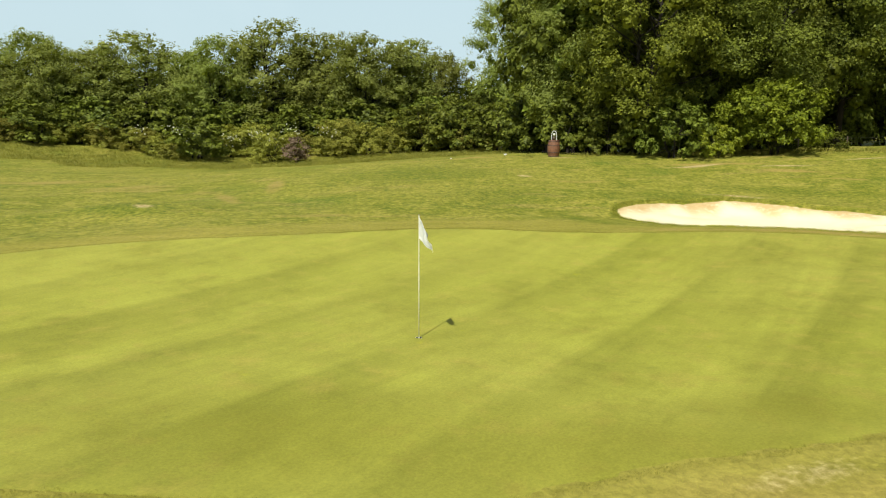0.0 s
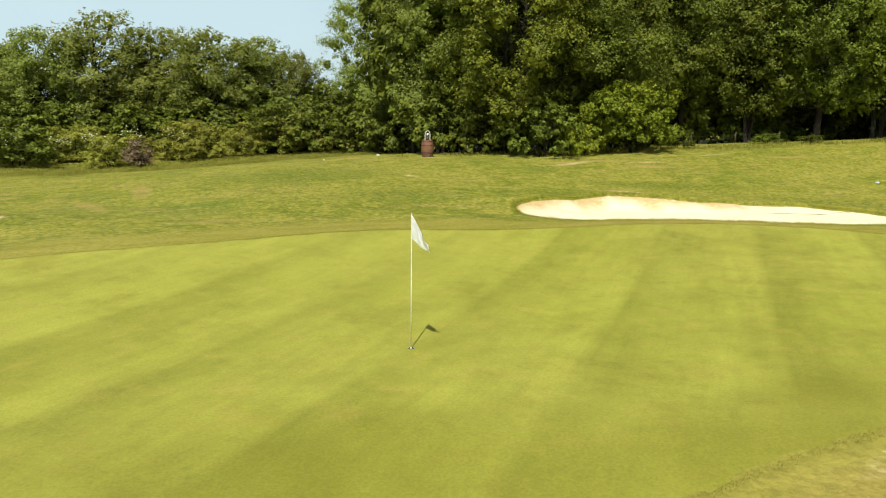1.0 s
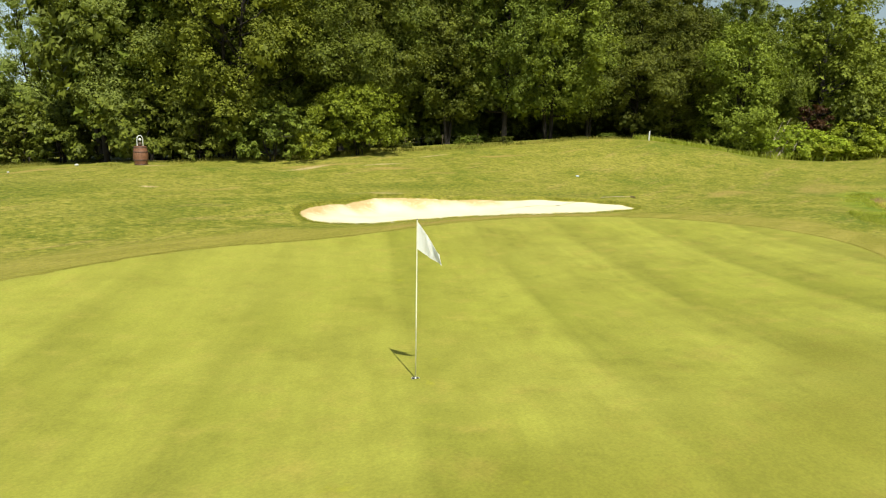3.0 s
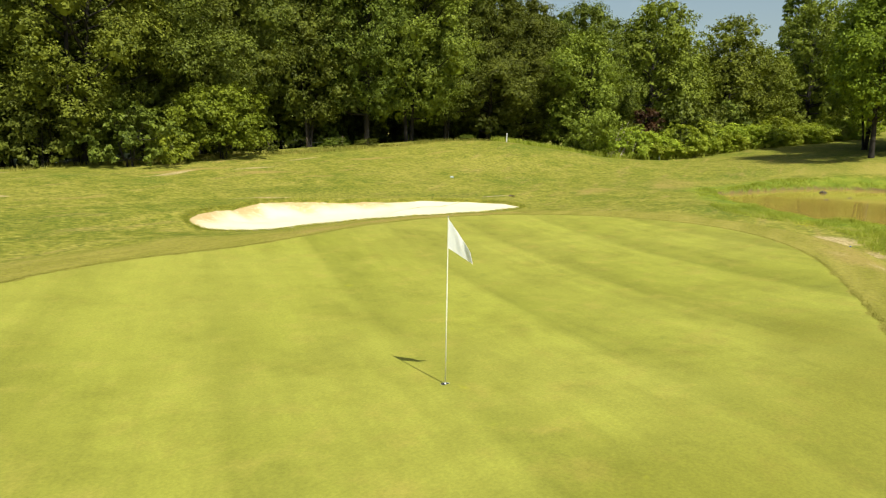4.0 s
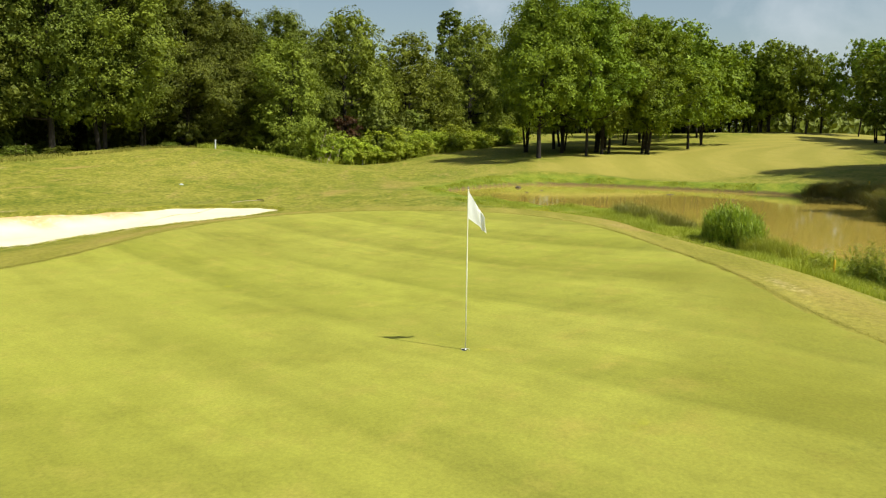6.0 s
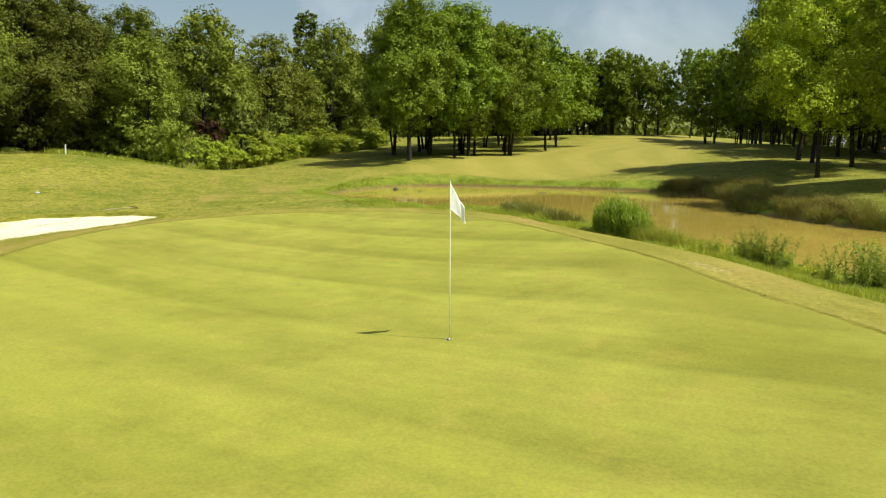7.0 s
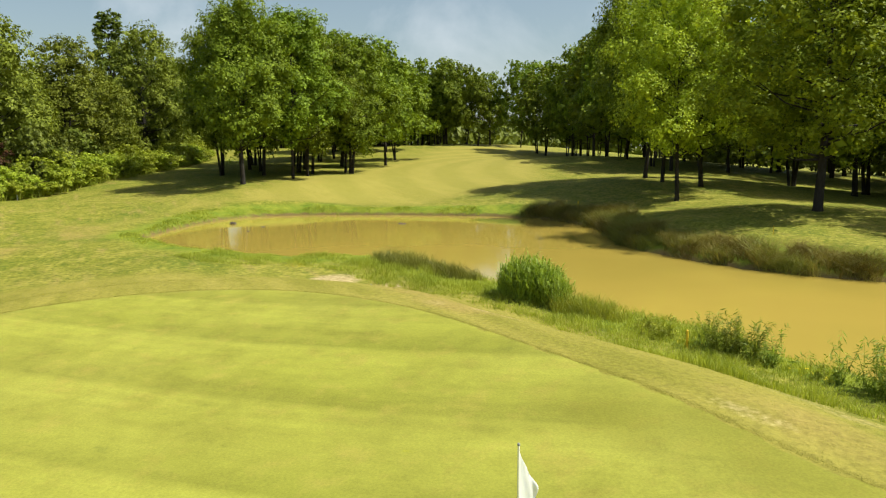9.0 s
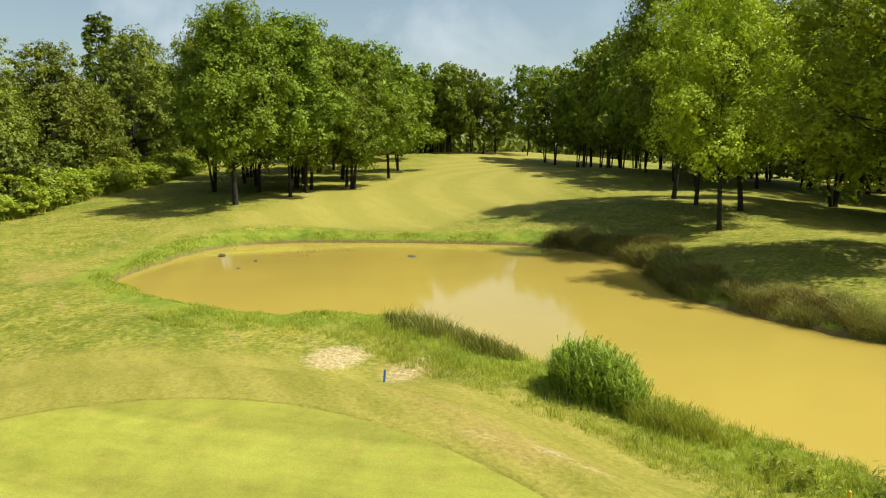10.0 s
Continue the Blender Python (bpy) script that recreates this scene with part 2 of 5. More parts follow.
def bark_material():
    m, n, l, b = material("bark")
    g = noise_node(n, l, 7.0, 6.0, 0.7, stretch=((1.0, 1.0, 0.22), 0.0))
    l.new(ramp(n, l, g, (0.3, (0.012, 0.009, 0.007)), (0.65, (0.036, 0.028, 0.020)), (0.8, (0.066, 0.056, 0.038))), b.inputs["Base Color"])
    b.inputs["Roughness"].default_value = 0.95
    bump(n, l, b, g, 0.9, 0.05)
    return m


def paint_material(name, colour, rough=0.5, metal=0.0, wear=0.12, scale=6.0):
    m, n, l, b = material(name)
    g = noise_node(n, l, scale, 5.0, 0.65)
    l.new(mix(n, l, ramp(n, l, g, (0.4, grey(0)), (0.75, grey(1))), colour, tuple(v * (1 - wear * 3) for v in colour)), b.inputs["Base Color"])
    b.inputs["Roughness"].default_value, b.inputs["Metallic"].default_value = rough, metal
    bump(n, l, b, g, 0.2, 0.004)
    return m


TURF, PUTTING, SAND, WATER, BARK = turf_material(), green_material(), sand_material(), water_material(), bark_material()
LEAF_WOOD = foliage_material("wood_leaves", (0.044, 0.061, 0.008), (0.162, 0.19, 0.025), 0.14, 0.12)
LEAF_HEDGE = foliage_material("hedgerow_leaves", (0.125, 0.15, 0.032), (0.27, 0.30, 0.070), 0.38, 0.1)
LEAF_ASH = foliage_material("ash_leaves", (0.070, 0.104, 0.008), (0.205, 0.262, 0.021), 0.22, 0.10)
# lighter copy of the ash leaves, sunlight on the pond tree put into colour
LEAF_ASH_SUNLIT = foliage_material("sunlit_leaves", (0.105, 0.145, 0.011), (0.285, 0.335, 0.028), 0.38, 0.10)
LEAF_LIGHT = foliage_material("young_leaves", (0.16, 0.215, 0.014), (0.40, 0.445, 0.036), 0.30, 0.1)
LEAF_BRIGHT = foliage_material("bramble_leaves", (0.16, 0.22, 0.016), (0.36, 0.42, 0.036), 0.28)
LEAF_HAZEL = foliage_material("hazel_leaves", (0.085, 0.118, 0.010), (0.22, 0.26, 0.024), 0.24, 0.1)
LEAF_MIXED = foliage_material("mixed_leaves", (0.080, 0.108, 0.013), (0.235, 0.275, 0.034), 0.2, 0.1)
LEAF_DEAD = foliage_material("withered_twigs", (0.16, 0.11, 0.075), (0.30, 0.22, 0.15), 0.1, 0.05)
LEAF_OLIVE = foliage_material("scrub_leaves", (0.16, 0.165, 0.028), (0.31, 0.30, 0.058), 0.32, 0.1)
LEAF_RED = foliage_material("copper_leaves", (0.030, 0.014, 0.008), (0.09, 0.040, 0.016))
BLOSSOM = foliage_material("blossom", (0.55, 0.55, 0.42), (0.78, 0.78, 0.62), 0.3)
YELLOW_PETAL = foliage_material("yellow_petals", (0.60, 0.50, 0.02), (0.80, 0.68, 0.03), 0.3)
GRASS_SHORT = foliage_material("short_grass", (0.15, 0.17, 0.018), (0.36, 0.34, 0.06), 0.35, 0.15)
GRASS_LUSH = foliage_material("lush_grass", (0.205, 0.25, 0.022), (0.41, 0.43, 0.068), 0.4, 0.2)
GRASS_MEADOW = foliage_material("meadow_blades", (0.13, 0.145, 0.022), (0.32, 0.31, 0.065), 0.35, 0.15)
REED = foliage_material("reed_blades", (0.125, 0.17, 0.016), (0.31, 0.37, 0.055), 0.4, 0.25)
SEDGE = foliage_material("sedge_blades", (0.11, 0.09, 0.02), (0.30, 0.25, 0.07), 0.25, 0.12)
RUSH = foliage_material("rush_blades", (0.12, 0.14, 0.022), (0.28, 0.28, 0.06), 0.3, 0.25)
WEED = foliage_material("weed_leaves", (0.14, 0.20, 0.022), (0.32, 0.37, 0.07), 0.5, 0.25)
WHITE_PAINT = paint_material("white_paint", (0.80, 0.80, 0.77), 0.4)
YELLOW_PAINT = paint_material("yellow_paint", (0.75, 0.50, 0.03), 0.45)
BLUE_PAINT = paint_material("blue_plastic", (0.02, 0.10, 0.48), 0.4)
OAK = paint_material("stained_oak", (0.24, 0.105, 0.055), 0.65, 0.0, 0.2, 14.0)
IRON = paint_material("hoop_iron", (0.16, 0.10, 0.08), 0.6, 0.6)
DARK_WOOD = paint_material("weathered_wood", (0.12, 0.085, 0.055), 0.8, 0.0, 0.2, 18.0)
PALE_WOOD = paint_material("bleached_sticks", (0.48, 0.40, 0.29), 0.9, 0.0, 0.15, 18.0)
STONE = paint_material("stone", (0.09, 0.075, 0.055), 0.9, 0.0, 0.2, 9.0)
CLOTH = cloth_material()
GREY_PRINT = paint_material("grey_print", (0.28, 0.28, 0.27), 0.8)
DARK_HOLE = paint_material("cup_shadow", (0.02, 0.02, 0.015), 0.9)


# ---- building helpers ----
def mesh_of(name, verts, faces, mat, smooth=False):
    """A mesh from arrays of places and of equal faces."""
    verts, faces = np.asarray(verts, np.float32), np.asarray(faces, np.int32)
    me = bpy.data.meshes.new(name)
    k = faces.shape[1]
    me.vertices.add(len(verts))
    me.loops.add(faces.size)
    me.polygons.add(len(faces))
    me.vertices.foreach_set("co", verts.ravel())
    me.loops.foreach_set("vertex_index", faces.ravel())
    me.polygons.foreach_set("loop_start", np.arange(0, faces.size, k, dtype=np.int32))
    me.polygons.foreach_set("use_smooth", np.full(len(faces), smooth))
    me.update(calc_edges=True)
    me.materials.append(mat)
    return me


def part(name, data, mat, parent=None, label=""):
    """One mesh object, from a bmesh or a mesh, under a thing or a part."""
    if isinstance(data, bmesh.types.BMesh):
        me = bpy.data.meshes.new(name)
        data.to_mesh(me)
        data.free()
        me.materials.append(mat)
    else:
        me = data
    ob = new(name, me)
    ob.parent = parent
    return tagged(ob, label)


def thing(name, m, label, category, group="", kind=""):
    ob = new(name)
    ob.matrix_basis = m
    ob.empty_display_size = 0.2
    return tagged(ob, label, category, group, kind)


def tube(path, radii, sides=7, close=True):
    """A tapered tube along a path: verts and quads as lists."""
    path = [Vector(p) for p in path]
    verts, faces = [], []
    for k, p in enumerate(path):
        d = (path[min(k + 1, len(path) - 1)] - path[max(k - 1, 0)]).normalized()
        side = d.cross(Vector((0.31, 0.95, 0.02))).normalized()
        up = side.cross(d)
        for s in range(sides):
            a = 2 * math.pi * s / sides
            verts.append(p + (side * math.cos(a) + up * math.sin(a)) * radii[k])
    for k in range(len(path) - 1):
        for s in range(sides):
            t = (s + 1) % sides
            faces.append((k * sides + s, k * sides + t, (k + 1) * sides + t, (k + 1) * sides + s))
    return verts, faces


def tubes_mesh(name, tubes, mat, sides=7):
    verts, faces = [], []
    for path, radii in tubes:
        v, f = tube(path, radii, sides)
        faces += [tuple(i + len(verts) for i in q) for q in f]
        verts += v
    return mesh_of(name, [tuple(v) for v in verts], faces, mat, True)


def lathe(profile, sides=20):
    bm = bmesh.new()
    rings = []
    for r, z in profile:
        rings.append([bm.verts.new((r * math.cos(2 * math.pi * s / sides), r * math.sin(2 * math.pi * s / sides), z)) for s in range(sides)])
    for a, b in zip(rings, rings[1:]):
        for s in range(sides):
            bm.faces.new((a[s], a[(s + 1) % sides], b[(s + 1) % sides], b[s]))
    bm.faces.new(rings[0][::-1])
    bm.faces.new(rings[-1])
    for f in bm.faces:
        f.smooth = len(f.verts) == 4
    return bm


def box(sx, sy, sz, bevel=0.0, at=(0, 0, 0)):
    bm = bmesh.new()
    bmesh.ops.create_cube(bm, size=1)
    bmesh.ops.scale(bm, vec=(sx, sy, sz), verts=bm.verts)
    if bevel:
        bmesh.ops.bevel(bm, geom=bm.edges[:], offset=bevel, segments=2, affect="EDGES")
    bmesh.ops.translate(bm, vec=at, verts=bm.verts)
    return bm


# ---- lie of the land ----
MID = (2.0, 14.0)
GREEN_RIM = (9.9196, -0.3019, 0.0398, 3.141, 1.4291, 0.0515, -0.1292, 0.3848, 0.6429)
WATER_LEVEL = 0.0
MOUNDS_NEAR = [
    (-30, 10, 13.5, 0.01), (-30, 40, 13.5, -0.46), (-12, 27, 5.25, -0.26), (-14, 36, 6, -0.20),
    (-3, 40, 7.5, 0.38), (6, 46, 6.75, 0.33), (-20, 65, 13.5, -1.89), (3, 68, 10.5, -0.16),
    (12, 30, 5.25, -0.17), (12, 24.5, 3.75, -0.32), (20, 22, 5.25, -0.67), (28, 30, 6.75, -0.34),
    (20, 44, 7.5, 0.60), (32, 45, 7.5, 0.91), (43, 40, 6.75, 1.42), (56, 31, 6.75, -0.18),
    (38, 18, 6.75, -0.42), (58, 12, 7.5, 0.77), (50, 4, 6, -0.59), (36, -6, 5.25, -0.53),
    (44, -16, 7.5, 1.17),
]
MOUNDS_FAR = [
    (26, -12, 6, 0.76), (10, -10, 9, -0.10), (8, 3.5, 3.75, -0.32), (3, 2, 3.75, -0.46),
    (-6, 2, 6.75, 0.24), (20, 11, 3.75, -0.92), (14, 6.5, 3.75, -0.87), (14, 14, 6, 0.88),
    (-6, 14, 6, 0.40), (2, 22, 5.25, -0.17), (75, 20, 12, 0.90), (72, 0, 12, 0.39),
    (92, -5, 13.5, 0.58), (95, 25, 13.5, 0.60), (120, -15, 18.75, 2.21), (120, 15, 18.75, 1.68),
    (75, -28, 15, 2.45), (140, -40, 22.5, 3.76), (150, 30, 22.5, 3.39), (5, -28, 15, 0.35),
]
BASE_LEVEL = 0.70
POND = [(35.2, 19.3), (38.8, 18.3), (42.5, 17.0), (45.5, 14.8), (46.4, 11.5), (45.0, 6.5), (43.3, 2.0), (41.2, -1.8), (38.3, -4.6),
        (34.5, -5.2), (31.9, -5.0), (28.5, -4.0), (25.3, -3.1), (21.5, -3.5), (18.2, -4.5), (15.5, -6.5), (12, -10), (6, -13.5), (-1, -13),
        (-2.5, -8), (1, -2.5), (5.3, 1.4), (8, 2.6), (10.5, 2.9), (13, 3.7), (16, 4.9), (18.7, 6.0), (21.5, 7.1), (23.8, 8.6), (24.9, 10.5),
        (25.6, 13.0), (28, 15.6), (31.7, 17.9)]
BUNKER = [(6.3, 27.4), (6.3, 26.7), (6.9, 26.15), (8.2, 25.75), (9.6, 25.5), (11.4, 25.2), (13.5, 24.9), (16.5, 24.25), (18.8, 23.8), (20.5, 23.6), (21.4, 24.1),
          (21.8, 25.3), (21.3, 26.3), (20.4, 27.0), (19.4, 27.75), (17.2, 28.0), (14.7, 28.9), (12.9, 30.2), (11.4, 30.35), (9.8, 29.7), (8.5, 29.2), (7.4, 28.6), (6.6, 28.1)]


def smooth_loop(points, per=6, wobble=0.0, seed=0):
    """A closed curve through the points."""
    p = np.array(points, float)
    n = len(p)
    out = []
    for k in range(n):
        a, b, c, d = p[k - 1], p[k], p[(k + 1) % n], p[(k + 2) % n]
        for s in range(per):
            t = s / per
            out.append(0.5 * (2 * b + (c - a) * t + (2 * a - 5 * b + 4 * c - d) * t * t + (3 * b - a - 3 * c + d) * t**3))
    out = np.array(out)
    if wobble:
        out += np.random.RandomState(seed).normal(0, wobble, out.shape)
    return out


def inside_by(x, y, loop):
    """How far places lie inside a loop (below 0: outside)."""
    x, y = np.asarray(x, float).ravel(), np.asarray(y, float).ravel()
    best, odd = np.full(x.shape, 1e9), np.zeros(x.shape, bool)
    for (ax, ay), (bx, by) in zip(loop, np.roll(loop, -1, 0)):
        ex, ey = bx - ax, by - ay
        t = np.clip(((x - ax) * ex + (y - ay) * ey) / (ex * ex + ey * ey + 1e-12), 0, 1)
        best = np.minimum(best, np.hypot(x - ax - t * ex, y - ay - t * ey))
        odd ^= ((ay > y) != (by > y)) & (x < ex * (y - ay) / (ey if abs(ey) > 1e-12 else 1e-12) + ax)
    return np.where(odd, best, -best)


POND_LOOP = smooth_loop(POND, 6, 0.06, 3)
BUNKER_LOOP = smooth_loop(BUNKER, 8, 0.035, 4)


def step(v, a, b):
    t = np.clip((v - a) / (b - a), 0, 1)
    return t * t * (3 - 2 * t)


def rim(angle):
    swell = 0.6 * np.exp(-(((np.mod(angle, 2 * np.pi) - radians(257)) / radians(14)) ** 2))
    return GREEN_RIM[0] + swell + sum(GREEN_RIM[2 * k - 1] * np.cos(k * angle) + GREEN_RIM[2 * k] * np.sin(k * angle) for k in range(1, 5))


def off_green(x, y):
    dx, dy = x - MID[0], y - MID[1]
    return np.hypot(dx, dy) - rim(np.arctan2(dy, dx))


def green_level(x, y):
    x, y = x - MID[0], y - MID[1]
    rise = 0.055 * np.exp(-((x + 2.3) ** 2 + (y + 2.4) ** 2) / 32)
    fall = 0.25 * np.exp(-(((x + 1.5) / 3.5) ** 2 + ((y + 8.0) / 1.6) ** 2))
    return 0.429 + rise - fall - 0.0032 * x - 0.0164 * y + 0.0026 * x * x - 0.0028 * x * y + 0.0072 * y * y


def open_land(x, y):
    """The land without pond, bunker or green."""
    z = np.full(np.shape(x), BASE_LEVEL, float)
    for cx, cy, r, h in MOUNDS_NEAR + MOUNDS_FAR:
        z = z + h * np.exp(-((x - cx) ** 2 + (y - cy) ** 2) / (2 * r * r))
    z = z + 0.42 * np.exp(-(((x + 11.8) / 3.2) ** 2 + ((y - 25.6) / 1.7) ** 2))
    z = z - 0.30 * np.exp(-(((x - 7.6) / 3.2) ** 2 + ((y - 26.2) / 1.7) ** 2))
    z = z - 0.16 * np.exp(-((x - 18.2) ** 2 + (y - 9.9) ** 2) / 2.2)
    z = z + 0.05 * np.sin(x * 0.71 + 0.6 * np.sin(y * 0.43)) * np.sin(y * 0.57 + 1.3) + 0.02 * np.sin(x * 1.9 + y * 0.7) * np.sin(y * 1.6 - x * 0.5)
    return z


def land(x, y):
    """The height of the ground sheet; x and y are flat arrays."""
    x, y = np.asarray(x, float), np.asarray(y, float)
    z = open_land(x, y)
    off = off_green(x, y)
    dx, dy = x - MID[0], y - MID[1]
    a, r = np.arctan2(dy, dx), np.hypot(dx, dy)
    k = np.minimum(1, rim(a) / np.maximum(r, 1e-6))
    edge = green_level(MID[0] + dx * k, MID[1] + dy * k)
    apron = step(x, 11, 14) * (1 - step(y, 13, 16))
    south = 1 - step(y, 15, 18)
    near = step(off, 0.8 * south + 0.7 * apron, 3.2 + 0.4 * south + 0.5 * apron)
    z = np.where(off < 0, edge * 1.0, edge * (1 - near) + z * near)
    z = np.where(off < -0.02, z - 0.05 * step(-off, 0.35, 0.9), z)
    into = inside_by(x, y, BUNKER_LOOP)
    z = z + 0.10 * np.exp(-((into + 0.35) / 0.45) ** 2) * (into < 0.0) * step(y + 0.28 * x, 29.4, 30.5) - 0.62 * step(into, 0.02, 0.5)
    wet = inside_by(x, y, POND_LOOP)
    bank = WATER_LEVEL + 0.16 + 0.35 * np.clip(-wet, 0, 3)
    z = np.where((wet > -2.5) & (wet <= 0), np.minimum(z, bank), z)
    z = np.where(wet > 0, WATER_LEVEL + 0.16 - 1.1 * step(wet, 0.0, 0.7), z)
    return z


def land_at(x, y):
    return float(land(np.array([x]), np.array([y]))[0])


def lines(lo, hi, fine, far, growth=1.16):
    mid = np.arange(lo, hi + fine / 2, fine)
    out, s = [], fine
    while not out or out[-1] < far:
        s *= growth
        out.append((out[-1] if out else 0) + s)
    out = np.array(out)
    return np.concatenate([lo - out[::-1], mid, hi + out])


def build_ground():
    gx, gy = lines(-14, 48, 0.27, 2600), lines(-14, 46, 0.27, 2600)
    X, Y = np.meshgrid(gx, gy)
    x, y = X.ravel(), Y.ravel()
    z = land(x, y)
    nx, ny = len(gx), len(gy)
    i = (np.arange(ny - 1)[:, None] * nx + np.arange(nx - 1)).ravel()
    ground = new("ground", mesh_of("ground", np.stack([x, y, z], 1), np.stack([i, i + 1, i + nx + 1, i + nx], 1), TURF, True))
    off, wet = off_green(x, y), inside_by(x, y, POND_LOOP)
    wob = 0.5 * np.sin(x * 0.9 + 1.7 * np.sin(y * 0.6)) + 0.4 * np.sin(y * 1.3 + x * 0.4)
    zones = {
        "collar": step(off, -0.4, 0.05) * (1 - step(off + 0.6 * wob - 3.6 * step(x, 7, 15), 1.2, 3.2)),
        "fairway": step(x + 0.55 * y + 2 * wob, 44, 54) * (1 - step(y + 0.5 * (x - 60) + 1.5 * wob, 8, 14)) * step(y + 0.42 * (x - 46), -9, -4) * step(-wet, 2.0, 3.2),
        "lush": (1 - step(-wet + 0.35 * wob, 1.0, 2.0)),
        "mud": step(wet, -0.10, 0.05),
        "bare": np.zeros(len(x)),
    }
    zones["clover"] = np.zeros(len(x))
    ring = 0.36 * np.exp(-(((off - 1.0) / 0.8) ** 2)) * step(x, 6, 10) * (1 - step(y, 10.5, 13))
    zones["dry"] = ring + 0.85 * np.exp(-(((off - 0.75) / 0.55) ** 2)) * step(y, 18.5, 21) * step(x, 2, 8)
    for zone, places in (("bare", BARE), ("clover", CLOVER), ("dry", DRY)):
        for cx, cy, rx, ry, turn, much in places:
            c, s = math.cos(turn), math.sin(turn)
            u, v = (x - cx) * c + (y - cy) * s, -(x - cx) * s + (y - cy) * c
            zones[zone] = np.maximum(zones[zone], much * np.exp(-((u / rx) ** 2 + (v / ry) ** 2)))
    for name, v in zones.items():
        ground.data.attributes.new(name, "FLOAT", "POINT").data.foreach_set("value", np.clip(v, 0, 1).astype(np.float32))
    return tagged(ground, "mown rough, fairway and grassy banks of a golf hole", "ground", kind="structure")


# worn places: x, y, two radii, turn, how bare
BARE = [(3.9, 6.7, 1.2, 0.4, 0.35, 0.56), (20.1, 10.9, 1.5, 1.0, -0.6, 1.0), (18.7, 9.2, 1.6, 0.8, -0.7, 0.74), (11.9, 9.3, 0.8, 0.5, 0.5, 0.5), (11.1, 8.3, 0.5, 0.35, 0.5, 0.72), (10.3, 7.85, 0.7, 0.22, 0.62, 0.68),
        (7.2, 6.0, 1.3, 0.25, 0.4, 0.52), (4.5, 5.0, 2.4, 0.9, 0.15, 0.5), (3.4, 34.9, 0.5, 0.35, 0.0, 0.9), (-11.0, 25.1, 0.5, 0.3, 0.0, 0.9),
        (13.0, 39.2, 2.2, 0.35, 0.25, 0.85), (17.5, 38.6, 2.4, 0.3, 0.1, 0.8), (6.5, 43.8, 1.2, 0.25, 0.1, 1.0), (22.5, 40.5, 2.0, 0.25, 0.1, 0.8),
        (12.0, 30.9, 2.0, 0.3, -0.35, 0.8), (36.2, -6.0, 0.8, 0.4, 0.0, 0.7)]
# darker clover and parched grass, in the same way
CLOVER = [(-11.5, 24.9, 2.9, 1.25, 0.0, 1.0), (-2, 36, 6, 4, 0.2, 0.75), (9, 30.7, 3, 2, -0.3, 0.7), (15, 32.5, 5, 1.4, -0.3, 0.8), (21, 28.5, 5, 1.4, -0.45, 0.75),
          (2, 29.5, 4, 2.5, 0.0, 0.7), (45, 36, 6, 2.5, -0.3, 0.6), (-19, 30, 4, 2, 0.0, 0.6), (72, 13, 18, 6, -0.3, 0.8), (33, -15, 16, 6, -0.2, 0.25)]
DRY = [(3.4, 6.1, 2.6, 0.9, 0.2, 0.6), (-9.6, 30, 0.5, 3.2, 0.5, 0.75), (-8.4, 33.5, 0.6, 3.4, 0.2, 0.8), (-11.5, 32.5, 1.2, 1.6, 0.9, 0.55), (0, 43.8, 6.5, 0.7, 0.1, 0.85), (14, 39.6, 3.5, 0.5, -0.1, 1.0), (17, 37.2, 3.0, 0.6, -0.2, 0.85), (19, 35, 1.5, 0.3, -0.2, 0.85),
       (27, 38.8, 3, 0.4, 0.0, 0.85), (33, 38.1, 2, 0.3, 0.0, 0.8), (-16, 34.5, 4, 3, 0.0, 0.6), (36, 22.5, 6, 2.5, 0.2, 0.6), (29, 24, 5, 1.6, -0.3, 0.6), (-4.5, 24, 2, 0.6, 0.3, 0.75),
       (-22, 38, 6, 2, 0.1, 0.7), (6, 34, 2, 0.5, 0.3, 0.7), (13.5, 9.5, 2.5, 0.6, 0.5, 0.8), (11.4, 8.7, 2.2, 0.9, 0.6, 0.8), (18.6, 9.0, 1.6, 1.0, 0.9, 0.8)]
build_ground()


def rings_mesh(name, loop, mid, rings, level, mat, skirt=False):
    """A sheet inside a loop, as rings round its middle."""
    loop, mid = np.asarray(loop), np.asarray(mid, float)
    n = len(loop)
    s = np.linspace(0, 1, rings + 1)[1:]
    if skirt:
        s[-3:] = 0.975, 0.9955, 1.0
    flat = (mid + (loop - mid)[None] * s[:, None, None]).reshape(-1, 2)
    flat = np.concatenate([flat, mid[None]])
    z = level(flat[:, 0], flat[:, 1])
    k, j = np.arange(rings - 1)[:, None] * n, np.arange(n)
    quads = np.stack([k + j, k + n + j, k + n + (j + 1) % n, k + (j + 1) % n], -1).reshape(-1, 4)
    hub = np.stack([np.full(n, len(flat) - 1), j, (j + 1) % n, (j + 1) % n], 1)
    me = mesh_of(name, np.column_stack([flat, z]), quads, mat, True)
    bm = bmesh.new()
    bm.from_mesh(me)
    bm.verts.ensure_lookup_table()
    for q in hub:
        bm.faces.new([bm.verts[int(q[0])], bm.verts[int(q[1])], bm.verts[int(q[2])]]).smooth = True
    bm.to_mesh(me)
    bm.free()
    return me


